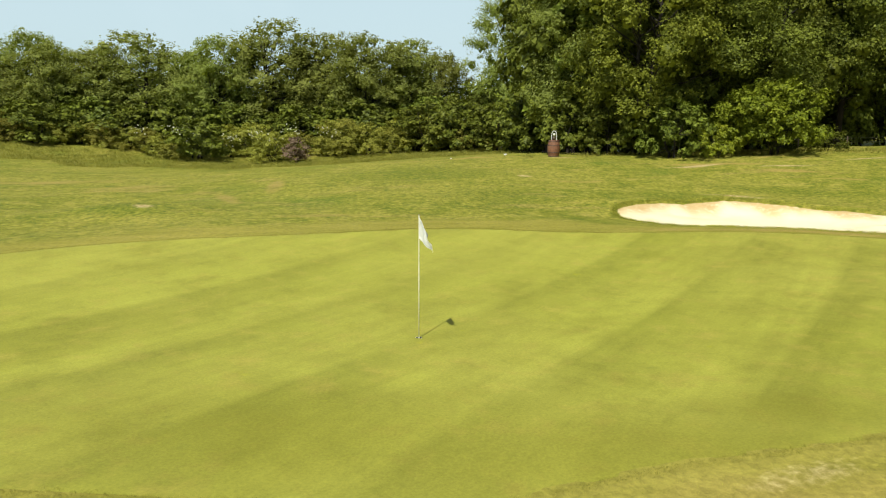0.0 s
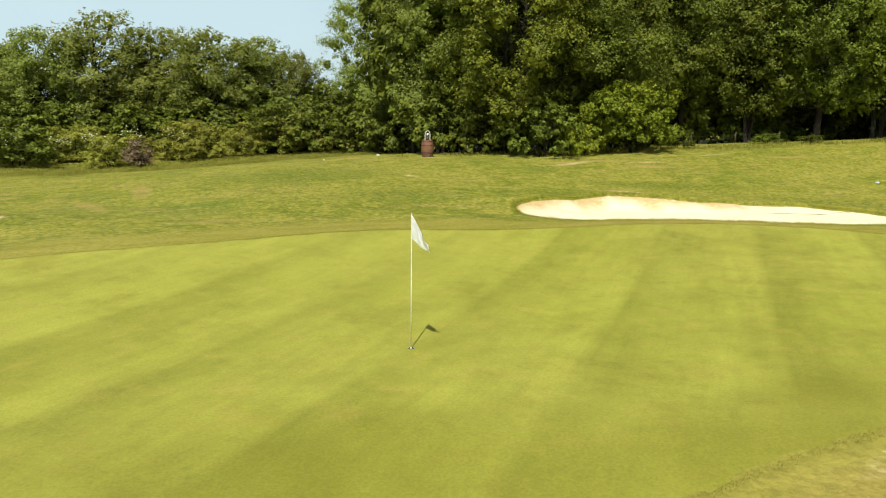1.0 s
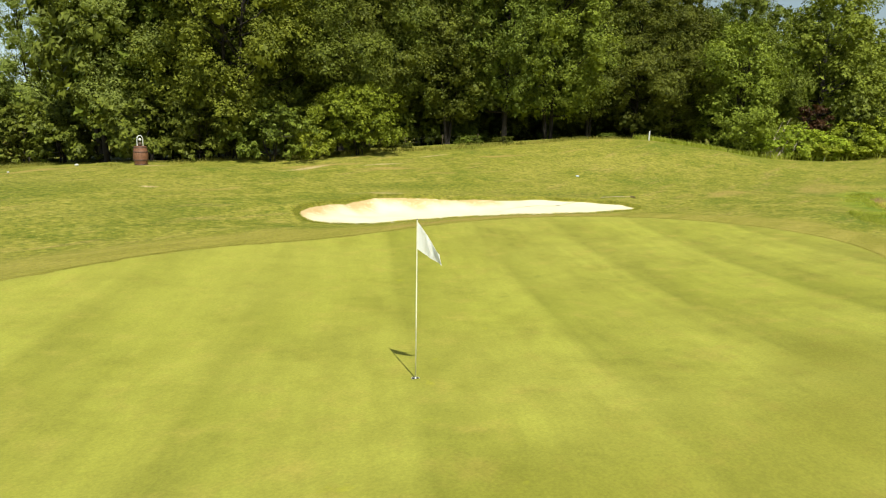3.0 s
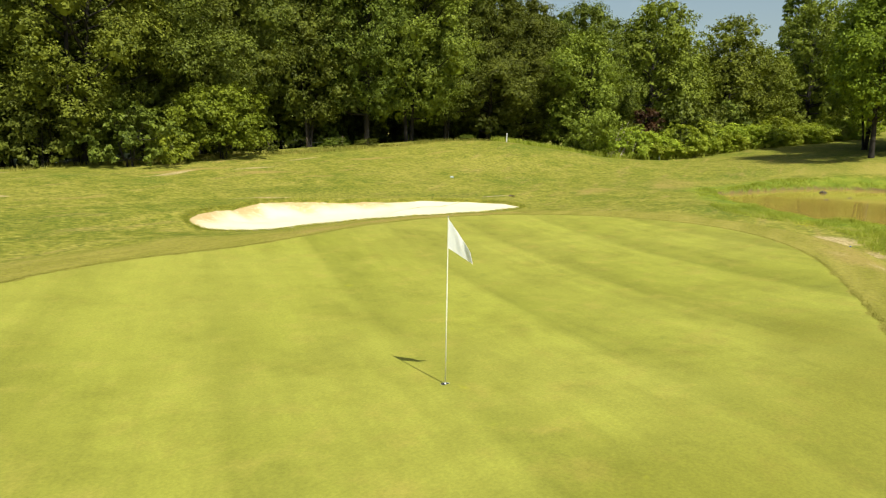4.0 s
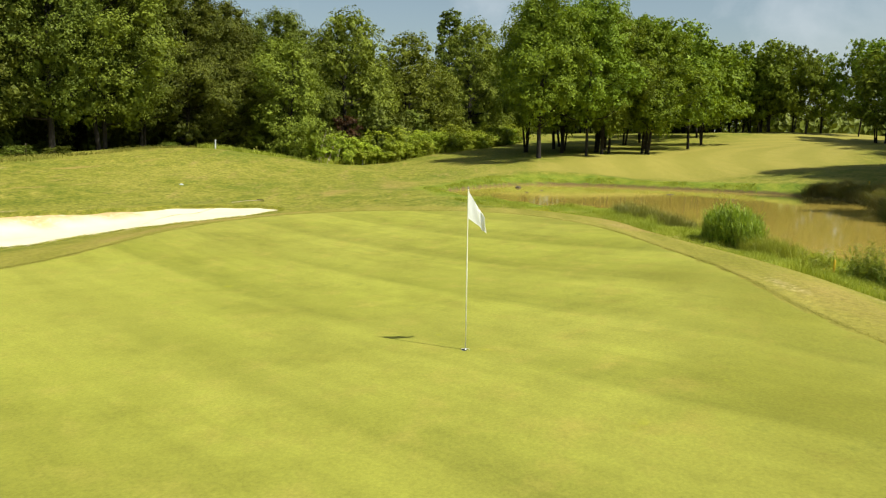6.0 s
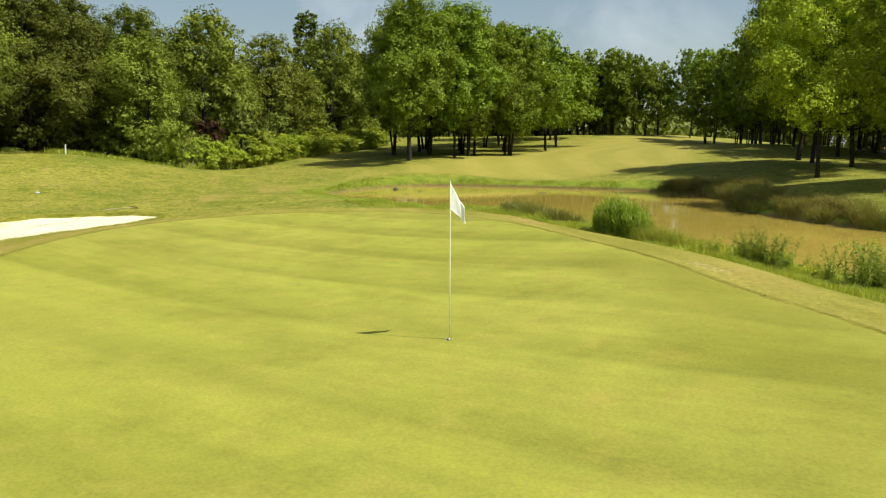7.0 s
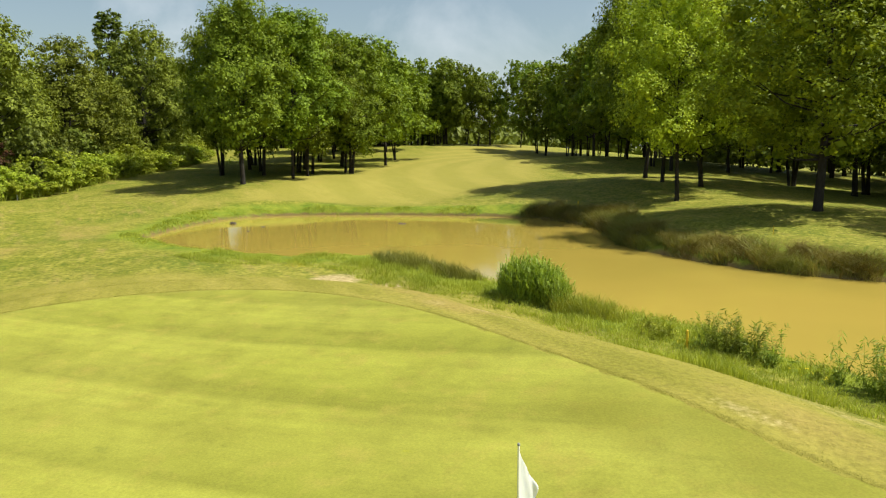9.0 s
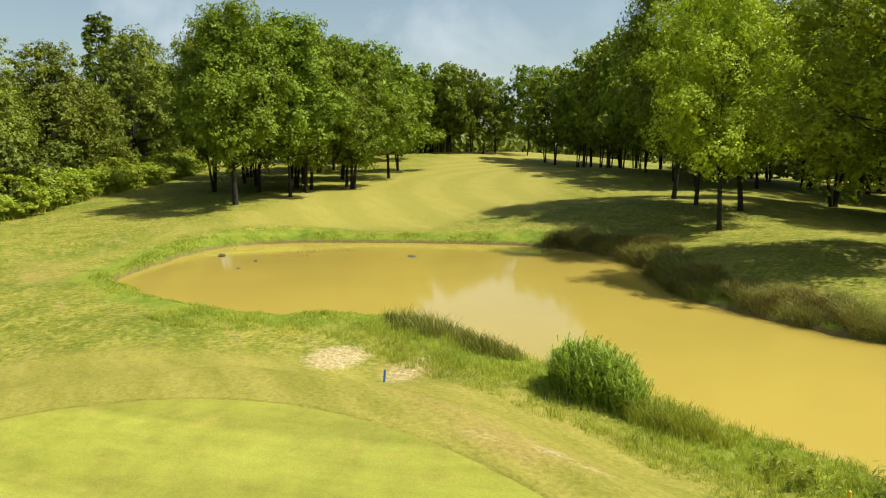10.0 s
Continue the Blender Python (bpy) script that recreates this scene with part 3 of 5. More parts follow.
angles = np.linspace(0, 2 * np.pi, 240, endpoint=False)
edge_wobble = 0.06 + 0.008 * np.sin(angles * 37) + 0.008 * np.sin(angles * 61 + 1)
GREEN_LOOP = np.stack([MID[0] + (rim(angles) + edge_wobble) * np.cos(angles), MID[1] + (rim(angles) + edge_wobble) * np.sin(angles)], 1)
putting_green = new("putting_green", rings_mesh("putting_green", GREEN_LOOP, MID, 44, lambda x, y: green_level(x, y) + 0.004 - 0.02 * step(off_green(x, y), 0.0, 0.06), PUTTING, True))
co = np.empty(len(putting_green.data.vertices) * 3, np.float32)
putting_green.data.vertices.foreach_get("co", co)
co = co.reshape(-1, 3)
olive = np.zeros(len(co))
for cx, cy, rx, ry, turn, much in ((2.6, 7.2, 2.6, 1.0, 0.1, 1.0), (4.4, 8.4, 1.3, 0.9, 0.3, 0.9), (-1.8, 7.7, 3.2, 1.5, 0.0, 0.85), (8.0, 10.2, 1.6, 0.8, 0.4, 0.35)):
    u, v = (co[:, 0] - cx) * math.cos(turn) + (co[:, 1] - cy) * math.sin(turn), -(co[:, 0] - cx) * math.sin(turn) + (co[:, 1] - cy) * math.cos(turn)
    olive = np.maximum(olive, much * np.exp(-((u / rx) ** 2 + (v / ry) ** 2)))
pale = step(co[:, 1], 8.5, 14.5) * (1 - step(co[:, 0], 1.0, 9.0))
putting_green.data.attributes.new("pale", "FLOAT", "POINT").data.foreach_set("value", pale.astype(np.float32))
putting_green.data.attributes.new("olive", "FLOAT", "POINT").data.foreach_set("value", olive.astype(np.float32))
tagged(putting_green, "close-mown yellow-green putting green with mowing stripes", "putting green", kind="structure")


def land_rim(x, y):
    near = step(off_green(x, y), 0.0, 4.0)
    return open_land(x, y) * near + 0.66 * (1 - near)


def sand_level(x, y):
    into = inside_by(x, y, BUNKER_LOOP)
    deep = step(y + 0.28 * x, 29.6, 31.6) * (1 - step(x, 13.0, 17.0))
    return land_rim(x, y) - 0.035 - (0.07 + 0.30 * deep) * step(into, 0.0, 1.1) + 0.015 * np.sin(x * 3.1 + y) * np.sin(y * 2.7)


sand = new("bunker_sand", rings_mesh("bunker_sand", BUNKER_LOOP + (BUNKER_LOOP - (12.9, 26.6)) * 0.012, (12.9, 26.6), 26, sand_level, SAND))
co = np.empty(len(sand.data.vertices) * 3, np.float32)
sand.data.vertices.foreach_get("co", co)
co = co.reshape(-1, 3)
into = inside_by(co[:, 0], co[:, 1], BUNKER_LOOP)
far_side = step(co[:, 1] - (27.6 - 0.24 * (co[:, 0] - 5)), -0.9, 0.5) * (1 - step(co[:, 0], 15.5, 18.5))
face = sand.data.attributes.new("face", "FLOAT", "POINT")
face.data.foreach_set("value", (far_side * (1 - step(into + 0.22 * np.sin(co[:, 0] * 2.3) + 0.12 * np.sin(co[:, 0] * 5.7), 0.12, 0.95))).astype(np.float32))
tagged(sand, "pale cream bunker sand with an orange clay face", "bunker", kind="structure")

pond_edge = POND_LOOP + 0.0
bm = bmesh.new()
normal = np.roll(pond_edge, -1, 0) - np.roll(pond_edge, 1, 0)
normal = np.stack([-normal[:, 1], normal[:, 0]], 1) / np.linalg.norm(normal, axis=1)[:, None]
outward = np.where(inside_by(*(pond_edge + normal * 0.05).T, POND_LOOP) < 0, 1, -1)[:, None]
bm.faces.new([bm.verts.new((float(x), float(y), WATER_LEVEL)) for x, y in pond_edge + normal * outward * 0.2])
bmesh.ops.triangulate(bm, faces=bm.faces[:])
water = part("pond_water", bm, WATER)
tagged(water, "still muddy ochre pond water reflecting trees and sky", "pond", kind="structure")


# ---- plants ----
def leaf_cards(rs, at, facing, size, narrow=0.55, fold=0.25):
    """Small folded petals or leaves, two triangles each. at: n x 3 places; facing: n x 3 rough normals."""
    n = len(at)
    f = facing + rs.normal(0, 0.33, (n, 3))
    f /= np.linalg.norm(f, axis=1)[:, None] + 1e-9
    a = np.cross(f, rs.normal(0, 1, (n, 3)))
    a /= np.linalg.norm(a, axis=1)[:, None] + 1e-9
    b = np.cross(f, a)
    s = (size * rs.uniform(0.6, 1.35, n))[:, None]
    w = s * narrow * 0.5
    mid = at - f * s * fold * 0.3
    v = np.stack([at - a * s * 0.5, mid + b * w + f * s * fold * 0.5, at + a * s * 0.5, mid - b * w + f * s * fold * 0.5], 1).reshape(-1, 3)
    k = np.arange(n)[:, None] * 4
    return v, np.concatenate([k + (0, 1, 2), k + (0, 2, 3)], 1).reshape(-1, 3)


def small_leaves(rs, at, facing, size, jitter=0.42):
    """Small broad leaves, each tilted on its own."""
    n = len(at)
    f = facing / (np.linalg.norm(facing, axis=1)[:, None] + 1e-9) + rs.normal(0, jitter, (n, 3))
    f /= np.linalg.norm(f, axis=1)[:, None] + 1e-9
    a = np.cross(f, rs.normal(0, 1, (n, 3)))
    a /= np.linalg.norm(a, axis=1)[:, None] + 1e-9
    b = np.cross(f, a)
    s = (size * rs.uniform(0.6, 1.35, n))[:, None]
    w = s * rs.uniform(0.32, 0.5, n)[:, None]
    v = np.stack([at + a * s * 0.62, at - a * s * 0.38 + b * w, at - a * s * 0.38 - b * w], 1).reshape(-1, 3)
    return v, np.arange(len(v)).reshape(-1, 3)


def sphere_points(rs, n):
    v = rs.normal(0, 1, (n, 3))
    return v / np.linalg.norm(v, axis=1)[:, None]


def crown_shape(rs, height, radius, base, puffs, shape):
    """Middles and radii of the boughs' leafy clumps inside an uneven crown."""
    out = []
    lobes = rs.uniform(0, 6.28, 3)
    for k in range(puffs):
        u = (k + rs.uniform(0, 1)) / puffs
        u = u**0.85
        if shape == "cone":
            prof = 0.25 + 0.75 * (1 - u) ** 0.7
        elif shape == "round":
            prof = math.sqrt(max(0.05, 1 - abs(2 * u - 0.85) ** 2.6 * 0.72))
        else:
            prof = math.sqrt(max(0.04, 1 - (1.55 * u - 0.62) ** 2)) * min(1.0, 0.45 + 2.2 * u)
        a = k * 2.39996 + rs.uniform(-0.5, 0.5)
        prof *= 1 + 0.20 * math.sin(2 * a + lobes[0]) + 0.17 * math.sin(3 * a + lobes[1] + 4 * u)
        r = radius * prof * rs.uniform(0.38, 0.97)
        size = radius * rs.uniform(0.19, 0.33) * (0.75 + 0.4 * prof) * min(1, (80 / puffs) ** 0.45)
        z = base + (height - base) * u - size * 0.4
        out.append((r * math.cos(a), r * math.sin(a), max(z, base * 0.85 + 0.2), size))
    return np.array(out)


def tree_parts(seed, height, radius, base, leaves, size, leaf, shape="dome", puffs=46, bole=0.2, stems=1, lean=0.3, dense=8):
    """Two meshes: trunk with its limbs, and a crown of separate leaves."""
    rs = np.random.RandomState(seed)
    clumps = crown_shape(rs, height, radius, base, puffs, shape)
    area = clumps[:, 3] ** 2
    # boughs carry tufts, tufts carry leaves
    count = max(puffs * 12, leaves // 17)
    bough = rs.choice(len(clumps), count, p=area / area.sum())
    d = sphere_points(rs, count)
    d[:, 2] = np.where((d[:, 2] < -0.15) & (rs.uniform(0, 1, count) < 0.7), -d[:, 2], d[:, 2])
    reach = clumps[bough, 3] * rs.uniform(0.55, 1.18, count)
    tuft = clumps[bough, :3] + d * reach[:, None] * (1, 1, 0.74)
    wide = clumps[bough, 3] * rs.uniform(0.16, 0.40, count)
    pick = rs.choice(count, leaves, p=wide**1.6 / (wide**1.6).sum())
    e = sphere_points(rs, leaves)
    at = tuft[pick] + e * (wide[pick] * rs.uniform(0.15, 1.15, leaves) ** 0.6)[:, None] * (1, 1, 0.72)
    out = at - (0, 0, base + (height - base) * 0.35)
    out /= np.linalg.norm(out, axis=1)[:, None]
    at[:, 2] = np.maximum(at[:, 2], 0.12)
    v, f = small_leaves(rs, at, d[pick] * 0.6 + e * 0.25 + out * 0.3 + (0, 0, 0.55), size)
    # old leaves inside the clumps shut out the light
    inner = leaves // dense
    pick = rs.choice(len(clumps), inner, p=area / area.sum())
    e = sphere_points(rs, inner)
    at = clumps[pick, :3] * (0.92, 0.92, 1) + e * (clumps[pick, 3] * rs.uniform(0.1, 0.5, inner))[:, None]
    v2, f2 = leaf_cards(rs, at, e, radius * 0.085, 0.8)
    crown = mesh_of("crown", np.concatenate([v, v2]), np.concatenate([f, f2 + len(v)]), leaf)
    tubes = []
    for s in range(stems):
        off = Vector((rs.uniform(-0.25, 0.25), rs.uniform(-0.25, 0.25), 0)) * (stems > 1)
        tip = Vector((rs.uniform(-lean, lean) + off.x * 4, rs.uniform(-lean, lean) + off.y * 4, height * 0.82))
        kink = Vector((rs.uniform(-lean, lean), rs.uniform(-lean, lean), 0)) * 0.6
        path = [off + Vector((0, 0, -0.25)), off + Vector((0, 0, 0.25)), off.lerp(tip, 0.12) + kink * 0.3, off.lerp(tip, 0.3) + kink, off.lerp(tip, 0.6), tip]
        b = bole / math.sqrt(stems)
        tubes.append((path, [b * 1.5, b * 1.12, b, b * 0.85, b * 0.5, b * 0.12]))
    lo = clumps[np.argsort(rs.uniform(0, 1, len(clumps)))[: max(10, puffs // 2)]]
    for x, y, z, s in lo:
        h = max(base * 0.8, min(z * 0.72, height * 0.7))
        path, radii = tubes[rs.randint(stems)]
        t = min(0.98, h / (height * 0.82))
        start = path[1].lerp(path[-1], t) + (path[3] - path[1].lerp(path[-1], 0.3)) * max(0, 1 - abs(t - 0.3) * 2.5)
        end = Vector((x, y, z))
        mid = start.lerp(end, 0.55) + Vector((0, 0, -0.10 * (end - start).length))
        r = bole * 0.42 * (1 - 0.6 * t)
        tubes.append(([start, mid, end], [r, r * 0.6, r * 0.18]))
    return tubes_mesh("trunk", tubes, BARK, 6), crown


def plant(name, meshes, x, y, turn, wide, tall, label, category, group, sink=0.0, first={}):
    """A tree or shrub on the ground: the first of a kind is built, the rest are copies."""
    m = Matrix.LocRotScale((x, y, land_at(x, y) - sink), Euler((0, 0, turn)), (wide, wide, tall))
    key = (meshes[1].name, label)
    if key in first:
        return copy_thing(first[key], m)
    ob = thing(name, m, label, category, group)
    part("trunk", meshes[0], BARK, ob)
    part("crown", meshes[1], None, ob)
    first[key] = ob
    return ob


WOOD = [tree_parts(11 + k, 15, 4.6, b, 56000, 0.128, LEAF_WOOD, "dome", 105, 0.2, s, 0.5, 9) for k, (b, s) in enumerate(((1.8, 1), (1.5, 2), (2.5, 1), (2.2, 3)))]
PALE_WOOD_TREE = tree_parts(21, 15, 4.6, 1.6, 56000, 0.13, LEAF_HEDGE, "dome", 105, 0.2, 2, 0.5, 12)
MIXED_WOOD_TREE = tree_parts(22, 15, 4.6, 1.7, 56000, 0.13, LEAF_MIXED, "dome", 105, 0.2, 2, 0.5, 10)
ASH = [tree_parts(31 + k, 14, 4.9, b, 27000, 0.20, LEAF_ASH, "dome", 66, 0.21, s, 0.45, 9) for k, (b, s) in enumerate(((3.1, 1), (3.3, 3), (2.8, 2)))]
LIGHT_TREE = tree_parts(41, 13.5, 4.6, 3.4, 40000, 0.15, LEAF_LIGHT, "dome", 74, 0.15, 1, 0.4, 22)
NEAR_ASH = [tree_parts(45 + k, 14, 4.9, b, 38000, 0.165, LEAF_ASH, "dome", 80, 0.19, s, 0.4, 12) for k, (b, s) in enumerate(((3.2, 1), (3.0, 2)))]
POND_TREE = tree_parts(47, 14, 4.9, 3.2, 40000, 0.155, LEAF_ASH_SUNLIT, "dome", 80, 0.2, 1, 0.4, 18)
FAR = [tree_parts(51 + k, 11, 4.2, 2.2, 6000, 0.36, LEAF_ASH, "dome", 54, 0.15, 2, 0.3, 9) for k in range(2)]
FAR_WOOD = [tree_parts(61 + k, 13, 4.6, 1.6, 8000, 0.33, LEAF_WOOD, "round", 42, 0.24, 2, 0.6, 7) for k in range(3)]
HEDGEROW = [tree_parts(65 + k, 12, 4.4, 2.0, 25000, 0.17, LEAF_HEDGE, "round", 80, 0.24, 2, 0.6, 12) for k in range(3)]
HEDGE_WOOD = [tree_parts(68 + k, 13, 4.8, 1.0, 24000, 0.20, LEAF_MIXED, "round", 84, 0.2, 2, 0.6, 8) for k in range(3)]
POPLAR = tree_parts(71, 22, 3.0, 2.0, 16000, 0.33, LEAF_WOOD, "dome", 110, 0.3, 1, 0.3, 10)
BUSH = [tree_parts(81 + k, 3.2, 2.0, 0.25, 6500, 0.115, LEAF_OLIVE, "round", 26, 0.07, 4, 0.5, 9) for k in range(2)]
GREEN_BUSH = [tree_parts(85 + k, 3.2, 2.0, 0.2, 4200, 0.17, LEAF_WOOD, "round", 28, 0.07, 4, 0.5, 9) for k in range(2)]
HAZEL = tree_parts(88, 2.6, 2.0, 0.5, 12000, 0.10, LEAF_HAZEL, "round", 40, 0.05, 4, 0.5, 12)
BRIGHT_BUSH = [tree_parts(89 + k, 2.6, 1.9, 0.12, 5500, 0.135, LEAF_BRIGHT, "round", 26, 0.05, 4, 0.5, 9) for k in range(2)]
RED_BUSH = tree_parts(93, 4.0, 1.5, 0.5, 6000, 0.14, LEAF_RED, "round", 22, 0.06, 3, 0.4, 9)

rnd = random.Random(5)
# edge of the wood: x, y, height over nominal, width over nominal
FRONT = [(9.0, 50.5, 0.95, 0.95), (11.2, 45.2, 1.08, 1.02), (15.8, 47.0, 1.0, 0.95), (21.5, 50.0, 1.12, 1.0), (26.0, 50.4, 1.05, 0.95), (30.5, 48.8, 1.1, 1.0),
         (34.5, 46.6, 1.0, 0.95), (39.0, 46.0, 1.1, 1.0), (44.0, 46.2, 1.0, 0.95), (49.0, 45.0, 1.02, 1.0), (53.0, 43.5, 0.95, 0.95), (58.5, 40.4, 0.98, 0.85),
         (9.5, 58.0, 0.95, 0.95), (5.6, 68.5, 1.0, 0.95)]
for x, y, tall, wide in FRONT:
    kind = PALE_WOOD_TREE if x < 10 else MIXED_WOOD_TREE if x < 14 or 37 < x < 41 else WOOD[rnd.randrange(2) + 2 * (20 < x < 47)]
    plant("woodland_tree", kind, x, y, rnd.uniform(0, 6.3), wide * rnd.uniform(0.95, 1.08), tall, "tall dark green broadleaf tree at the edge of the wood", "tree", "woodland trees")
for k in range(22):
    x = 6 + k * 3.9 + rnd.uniform(-1, 1)
    y = 54 - 0.06 * max(0, x - 45) * (x - 45) / 12 + rnd.uniform(-1.5, 2)
    plant("woodland_tree", FAR_WOOD[rnd.randrange(3)], x, max(y, 40), rnd.uniform(0, 6.3), rnd.uniform(0.95, 1.15), rnd.uniform(1.15, 1.38) * (0.7 if x > 58 else 1), "tall broadleaf tree deep in the wood", "tree", "woodland trees")
for k in range(13):
    x = 12 + k * 5.8 + rnd.uniform(-1.5, 1.5)
    plant("woodland_tree", FAR_WOOD[rnd.randrange(3)], x, 61 + rnd.uniform(-2, 2) - 0.10 * max(0, x - 50), rnd.uniform(0, 6.3), 1.15, rnd.uniform(1.2, 1.4) * (0.7 if x > 58 else 1), "tall broadleaf tree deep in the wood", "tree", "woodland trees")
# wood along the hedge towards the far fairway
for k in range(13):
    x = 66 + k * 5.0 + rnd.uniform(-1, 1)
    y = 38.5 - 0.24 * (x - 66) + rnd.uniform(-1, 1)
    if x > 104:
        plant("woodland_tree", HEDGE_WOOD[rnd.randrange(3)], x, y, rnd.uniform(0, 6.3), rnd.uniform(0.95, 1.15), rnd.uniform(0.95, 1.15), "broadleaf tree behind the bramble hedge", "tree", "woodland trees")
    plant("woodland_tree", HEDGE_WOOD[rnd.randrange(3)], x + 3, y + 8, rnd.uniform(0, 6.3), 1.15, rnd.uniform(0.85, 1.05), "broadleaf tree behind the bramble hedge", "tree", "woodland trees")
for x, y, wide, tall, k in ((54.0, 37.6, 0.84, 0.86, 0), (66.8, 36.2, 1.15, 1.2, 1), (73.5, 36.5, 0.9, 1.0, 2), (80.5, 32.8, 1.25, 1.12, 2), (90.0, 31.5, 1.1, 1.05, 0), (98.0, 27.5, 1.05, 1.15, 1)):
    plant("woodland_tree", HEDGE_WOOD[k], x, y, 2.2 * k + x, wide, tall, "round-headed broadleaf tree behind the bramble hedge", "tree", "woodland trees")
for x, y, w, h in ((1.0, 66.5, 1.3, 1.1), (3.6, 63.5, 1.2, 1.25), (5.4, 60.0, 1.2, 1.4), (7.0, 56.5, 1.1, 1.3), (-0.5, 71.0, 1.4, 1.4), (4.5, 70.0, 1.5, 1.7), (2.0, 76.0, 1.6, 1.7), (7.5, 64.0, 1.5, 1.8), (-3.0, 68.0, 1.3, 1.3)):
    plant("willow_bush", GREEN_BUSH[0], x, y, x, w, h, "dense green bush between the meadow and the wood", "bush", "willow bushes")
plant("poplar", POPLAR, 128.0, 37.0, 0.0, 1.2, 1.08, "tall narrow poplar rising above the wood", "tree", "")
# far left tree line
for x, y, tall, wide in ((-55, 80, 0.9, 1.0), (-50.5, 77, 0.82, 1.0), (-46.5, 79, 0.9, 0.9), (-43, 76, 0.8, 0.8), (-39.5, 80, 0.86, 0.95), (-34.5, 78, 1.05, 1.05), (-29.5, 80, 0.98, 0.9),
                         (-25.5, 77, 1.16, 1.0), (-20.0, 79, 1.22, 1.05), (-14.5, 80, 1.08, 0.95), (-9.8, 77, 1.18, 1.1), (-5.5, 80, 1.0, 0.9), (-1.6, 78.5, 0.84, 0.62), (2.6, 84, 0.5, 0.7), (-60, 78, 1, 1)):
    plant("hedgerow_tree", HEDGEROW[rnd.randrange(3)], x, y, rnd.uniform(0, 6.3), wide * 1.12, tall * 1.0, "broadleaf tree in the line behind the meadow", "tree", "hedgerow trees")
for k in range(14):
    x = -66 + k * 4.4 + rnd.uniform(-1, 1)
    plant("hedgerow_tree", FAR_WOOD[rnd.randrange(3)], x, 87 + rnd.uniform(-2, 2), rnd.uniform(0, 6.3), rnd.uniform(1.0, 1.2), rnd.uniform(0.58, 0.72), "broadleaf tree in the line behind the meadow", "tree", "hedgerow trees")
for k in range(20):
    x = -60 + k * 3.3 + rnd.uniform(-0.8, 0.8)
    plant("scrub_bush", GREEN_BUSH[k % 2], x, 74.5 + rnd.uniform(-1, 1), rnd.uniform(0, 6.3), rnd.uniform(1.2, 1.5), rnd.uniform(1.0, 1.35), "green bush along the meadow edge", "bush", "meadow bushes")
for k in range(27):
    x = -52 + k * 2.15 + rnd.uniform(-0.7, 0.7)
    tall = rnd.uniform(0.55, 1.2)
    kind = BUSH if rnd.random() < 0.85 else GREEN_BUSH
    plant("scrub_bush", kind[rnd.randrange(2)], x, 68.0 + rnd.uniform(-2.6, 3.0), rnd.uniform(0, 6.3), tall * rnd.uniform(1.0, 1.35), tall, "olive green scrub bush along the meadow edge" if kind is BUSH else "green bush along the meadow edge", "bush", "meadow bushes")

# undergrowth at the foot of the wood
for k in range(15):
    x = 6.5 + k * 3.3 + rnd.uniform(-0.6, 0.6)
    y = 45.0 - 0.10 * max(0, x - 12) + rnd.uniform(-0.4, 0.8)
    if x < 11.5 or k % 3 == 0:
        continue
    tall = rnd.uniform(0.25, 0.6)
    plant("undergrowth_bush", GREEN_BUSH[rnd.randrange(2)], x, y + 1.0, rnd.uniform(0, 6.3), 0.3 + tall * 0.9, tall, "low green undergrowth bush below the trees", "bush", "undergrowth")
for k in range(24):
    x = 9 + k * 2.2
    plant("undergrowth_bush", GREEN_BUSH[k % 2], x, 53.5 - 0.16 * max(0, x - 38) + rnd.uniform(-0.7, 0.7), rnd.uniform(0, 6.3), 1.35, rnd.uniform(1.0, 1.6), "dense bush in the shade of the wood", "bush", "undergrowth")
plant("hazel_bush", HAZEL, 18.6, 43.2, 1.0, 1.5, 1.6, "bright green rounded bush before the dark wood", "bush", "")
plant("bramble_bush", BRIGHT_BUSH[1], 15.2, 42.6, 2.0, 0.65, 0.75, "bright green bramble at the foot of the wood", "bush", "")
for x, y, w, h in ((12.6, 42.6, 0.8, 1.0), (9.6, 45.4, 0.8, 1.0), (7.6, 48.6, 1.0, 1.2)):
    plant("elder_bush", GREEN_BUSH[0], x, y, x, w * 1.3, h * 1.1, "leafy elder bush at the edge of the wood", "bush", "elder bushes")
# bramble hedge
for k in range(30):
    s = k / 29
    x, y = 54.5 + 52 * s**1.15, 34.6 - 12.6 * s**0.8 + rnd.uniform(-0.4, 0.4)
    tall = rnd.uniform(0.75, 1.15)
    plant("bramble_bush", BRIGHT_BUSH[k % 2], x, y, rnd.uniform(0, 6.3), 1.15, tall, "bright green bramble bush in a rough hedge", "bush", "bramble hedge")
for x, y, w, h in ((57.2, 34.6, 0.9, 1.0), (62.8, 31.9, 1.4, 1.75), (66.0, 31.8, 1.3, 1.4), (71.5, 31.6, 1.4, 1.5), (53.0, 37.5, 0.8, 0.9), (75.0, 31.0, 1.4, 1.6)):
    plant("hedge_bush", GREEN_BUSH[1], x, y, x, w, h, "dark green bush behind the brambles", "bush", "hedge bushes")
DEAD_BUSH = tree_parts(97, 2.4, 1.5, 0.2, 4000, 0.10, LEAF_DEAD, "round", 26, 0.04, 5, 0.5)
plant("withered_bush", DEAD_BUSH, -14.6, 64.6, 0.3, 1.0, 0.9, "withered pinkish brown shrub among the green bushes", "bush", "")
plant("copper_bush", RED_BUSH, 60.2, 34.2, 0.3, 1.1, 1.2, "dark copper-red leaved bush in the wood edge", "bush", "")

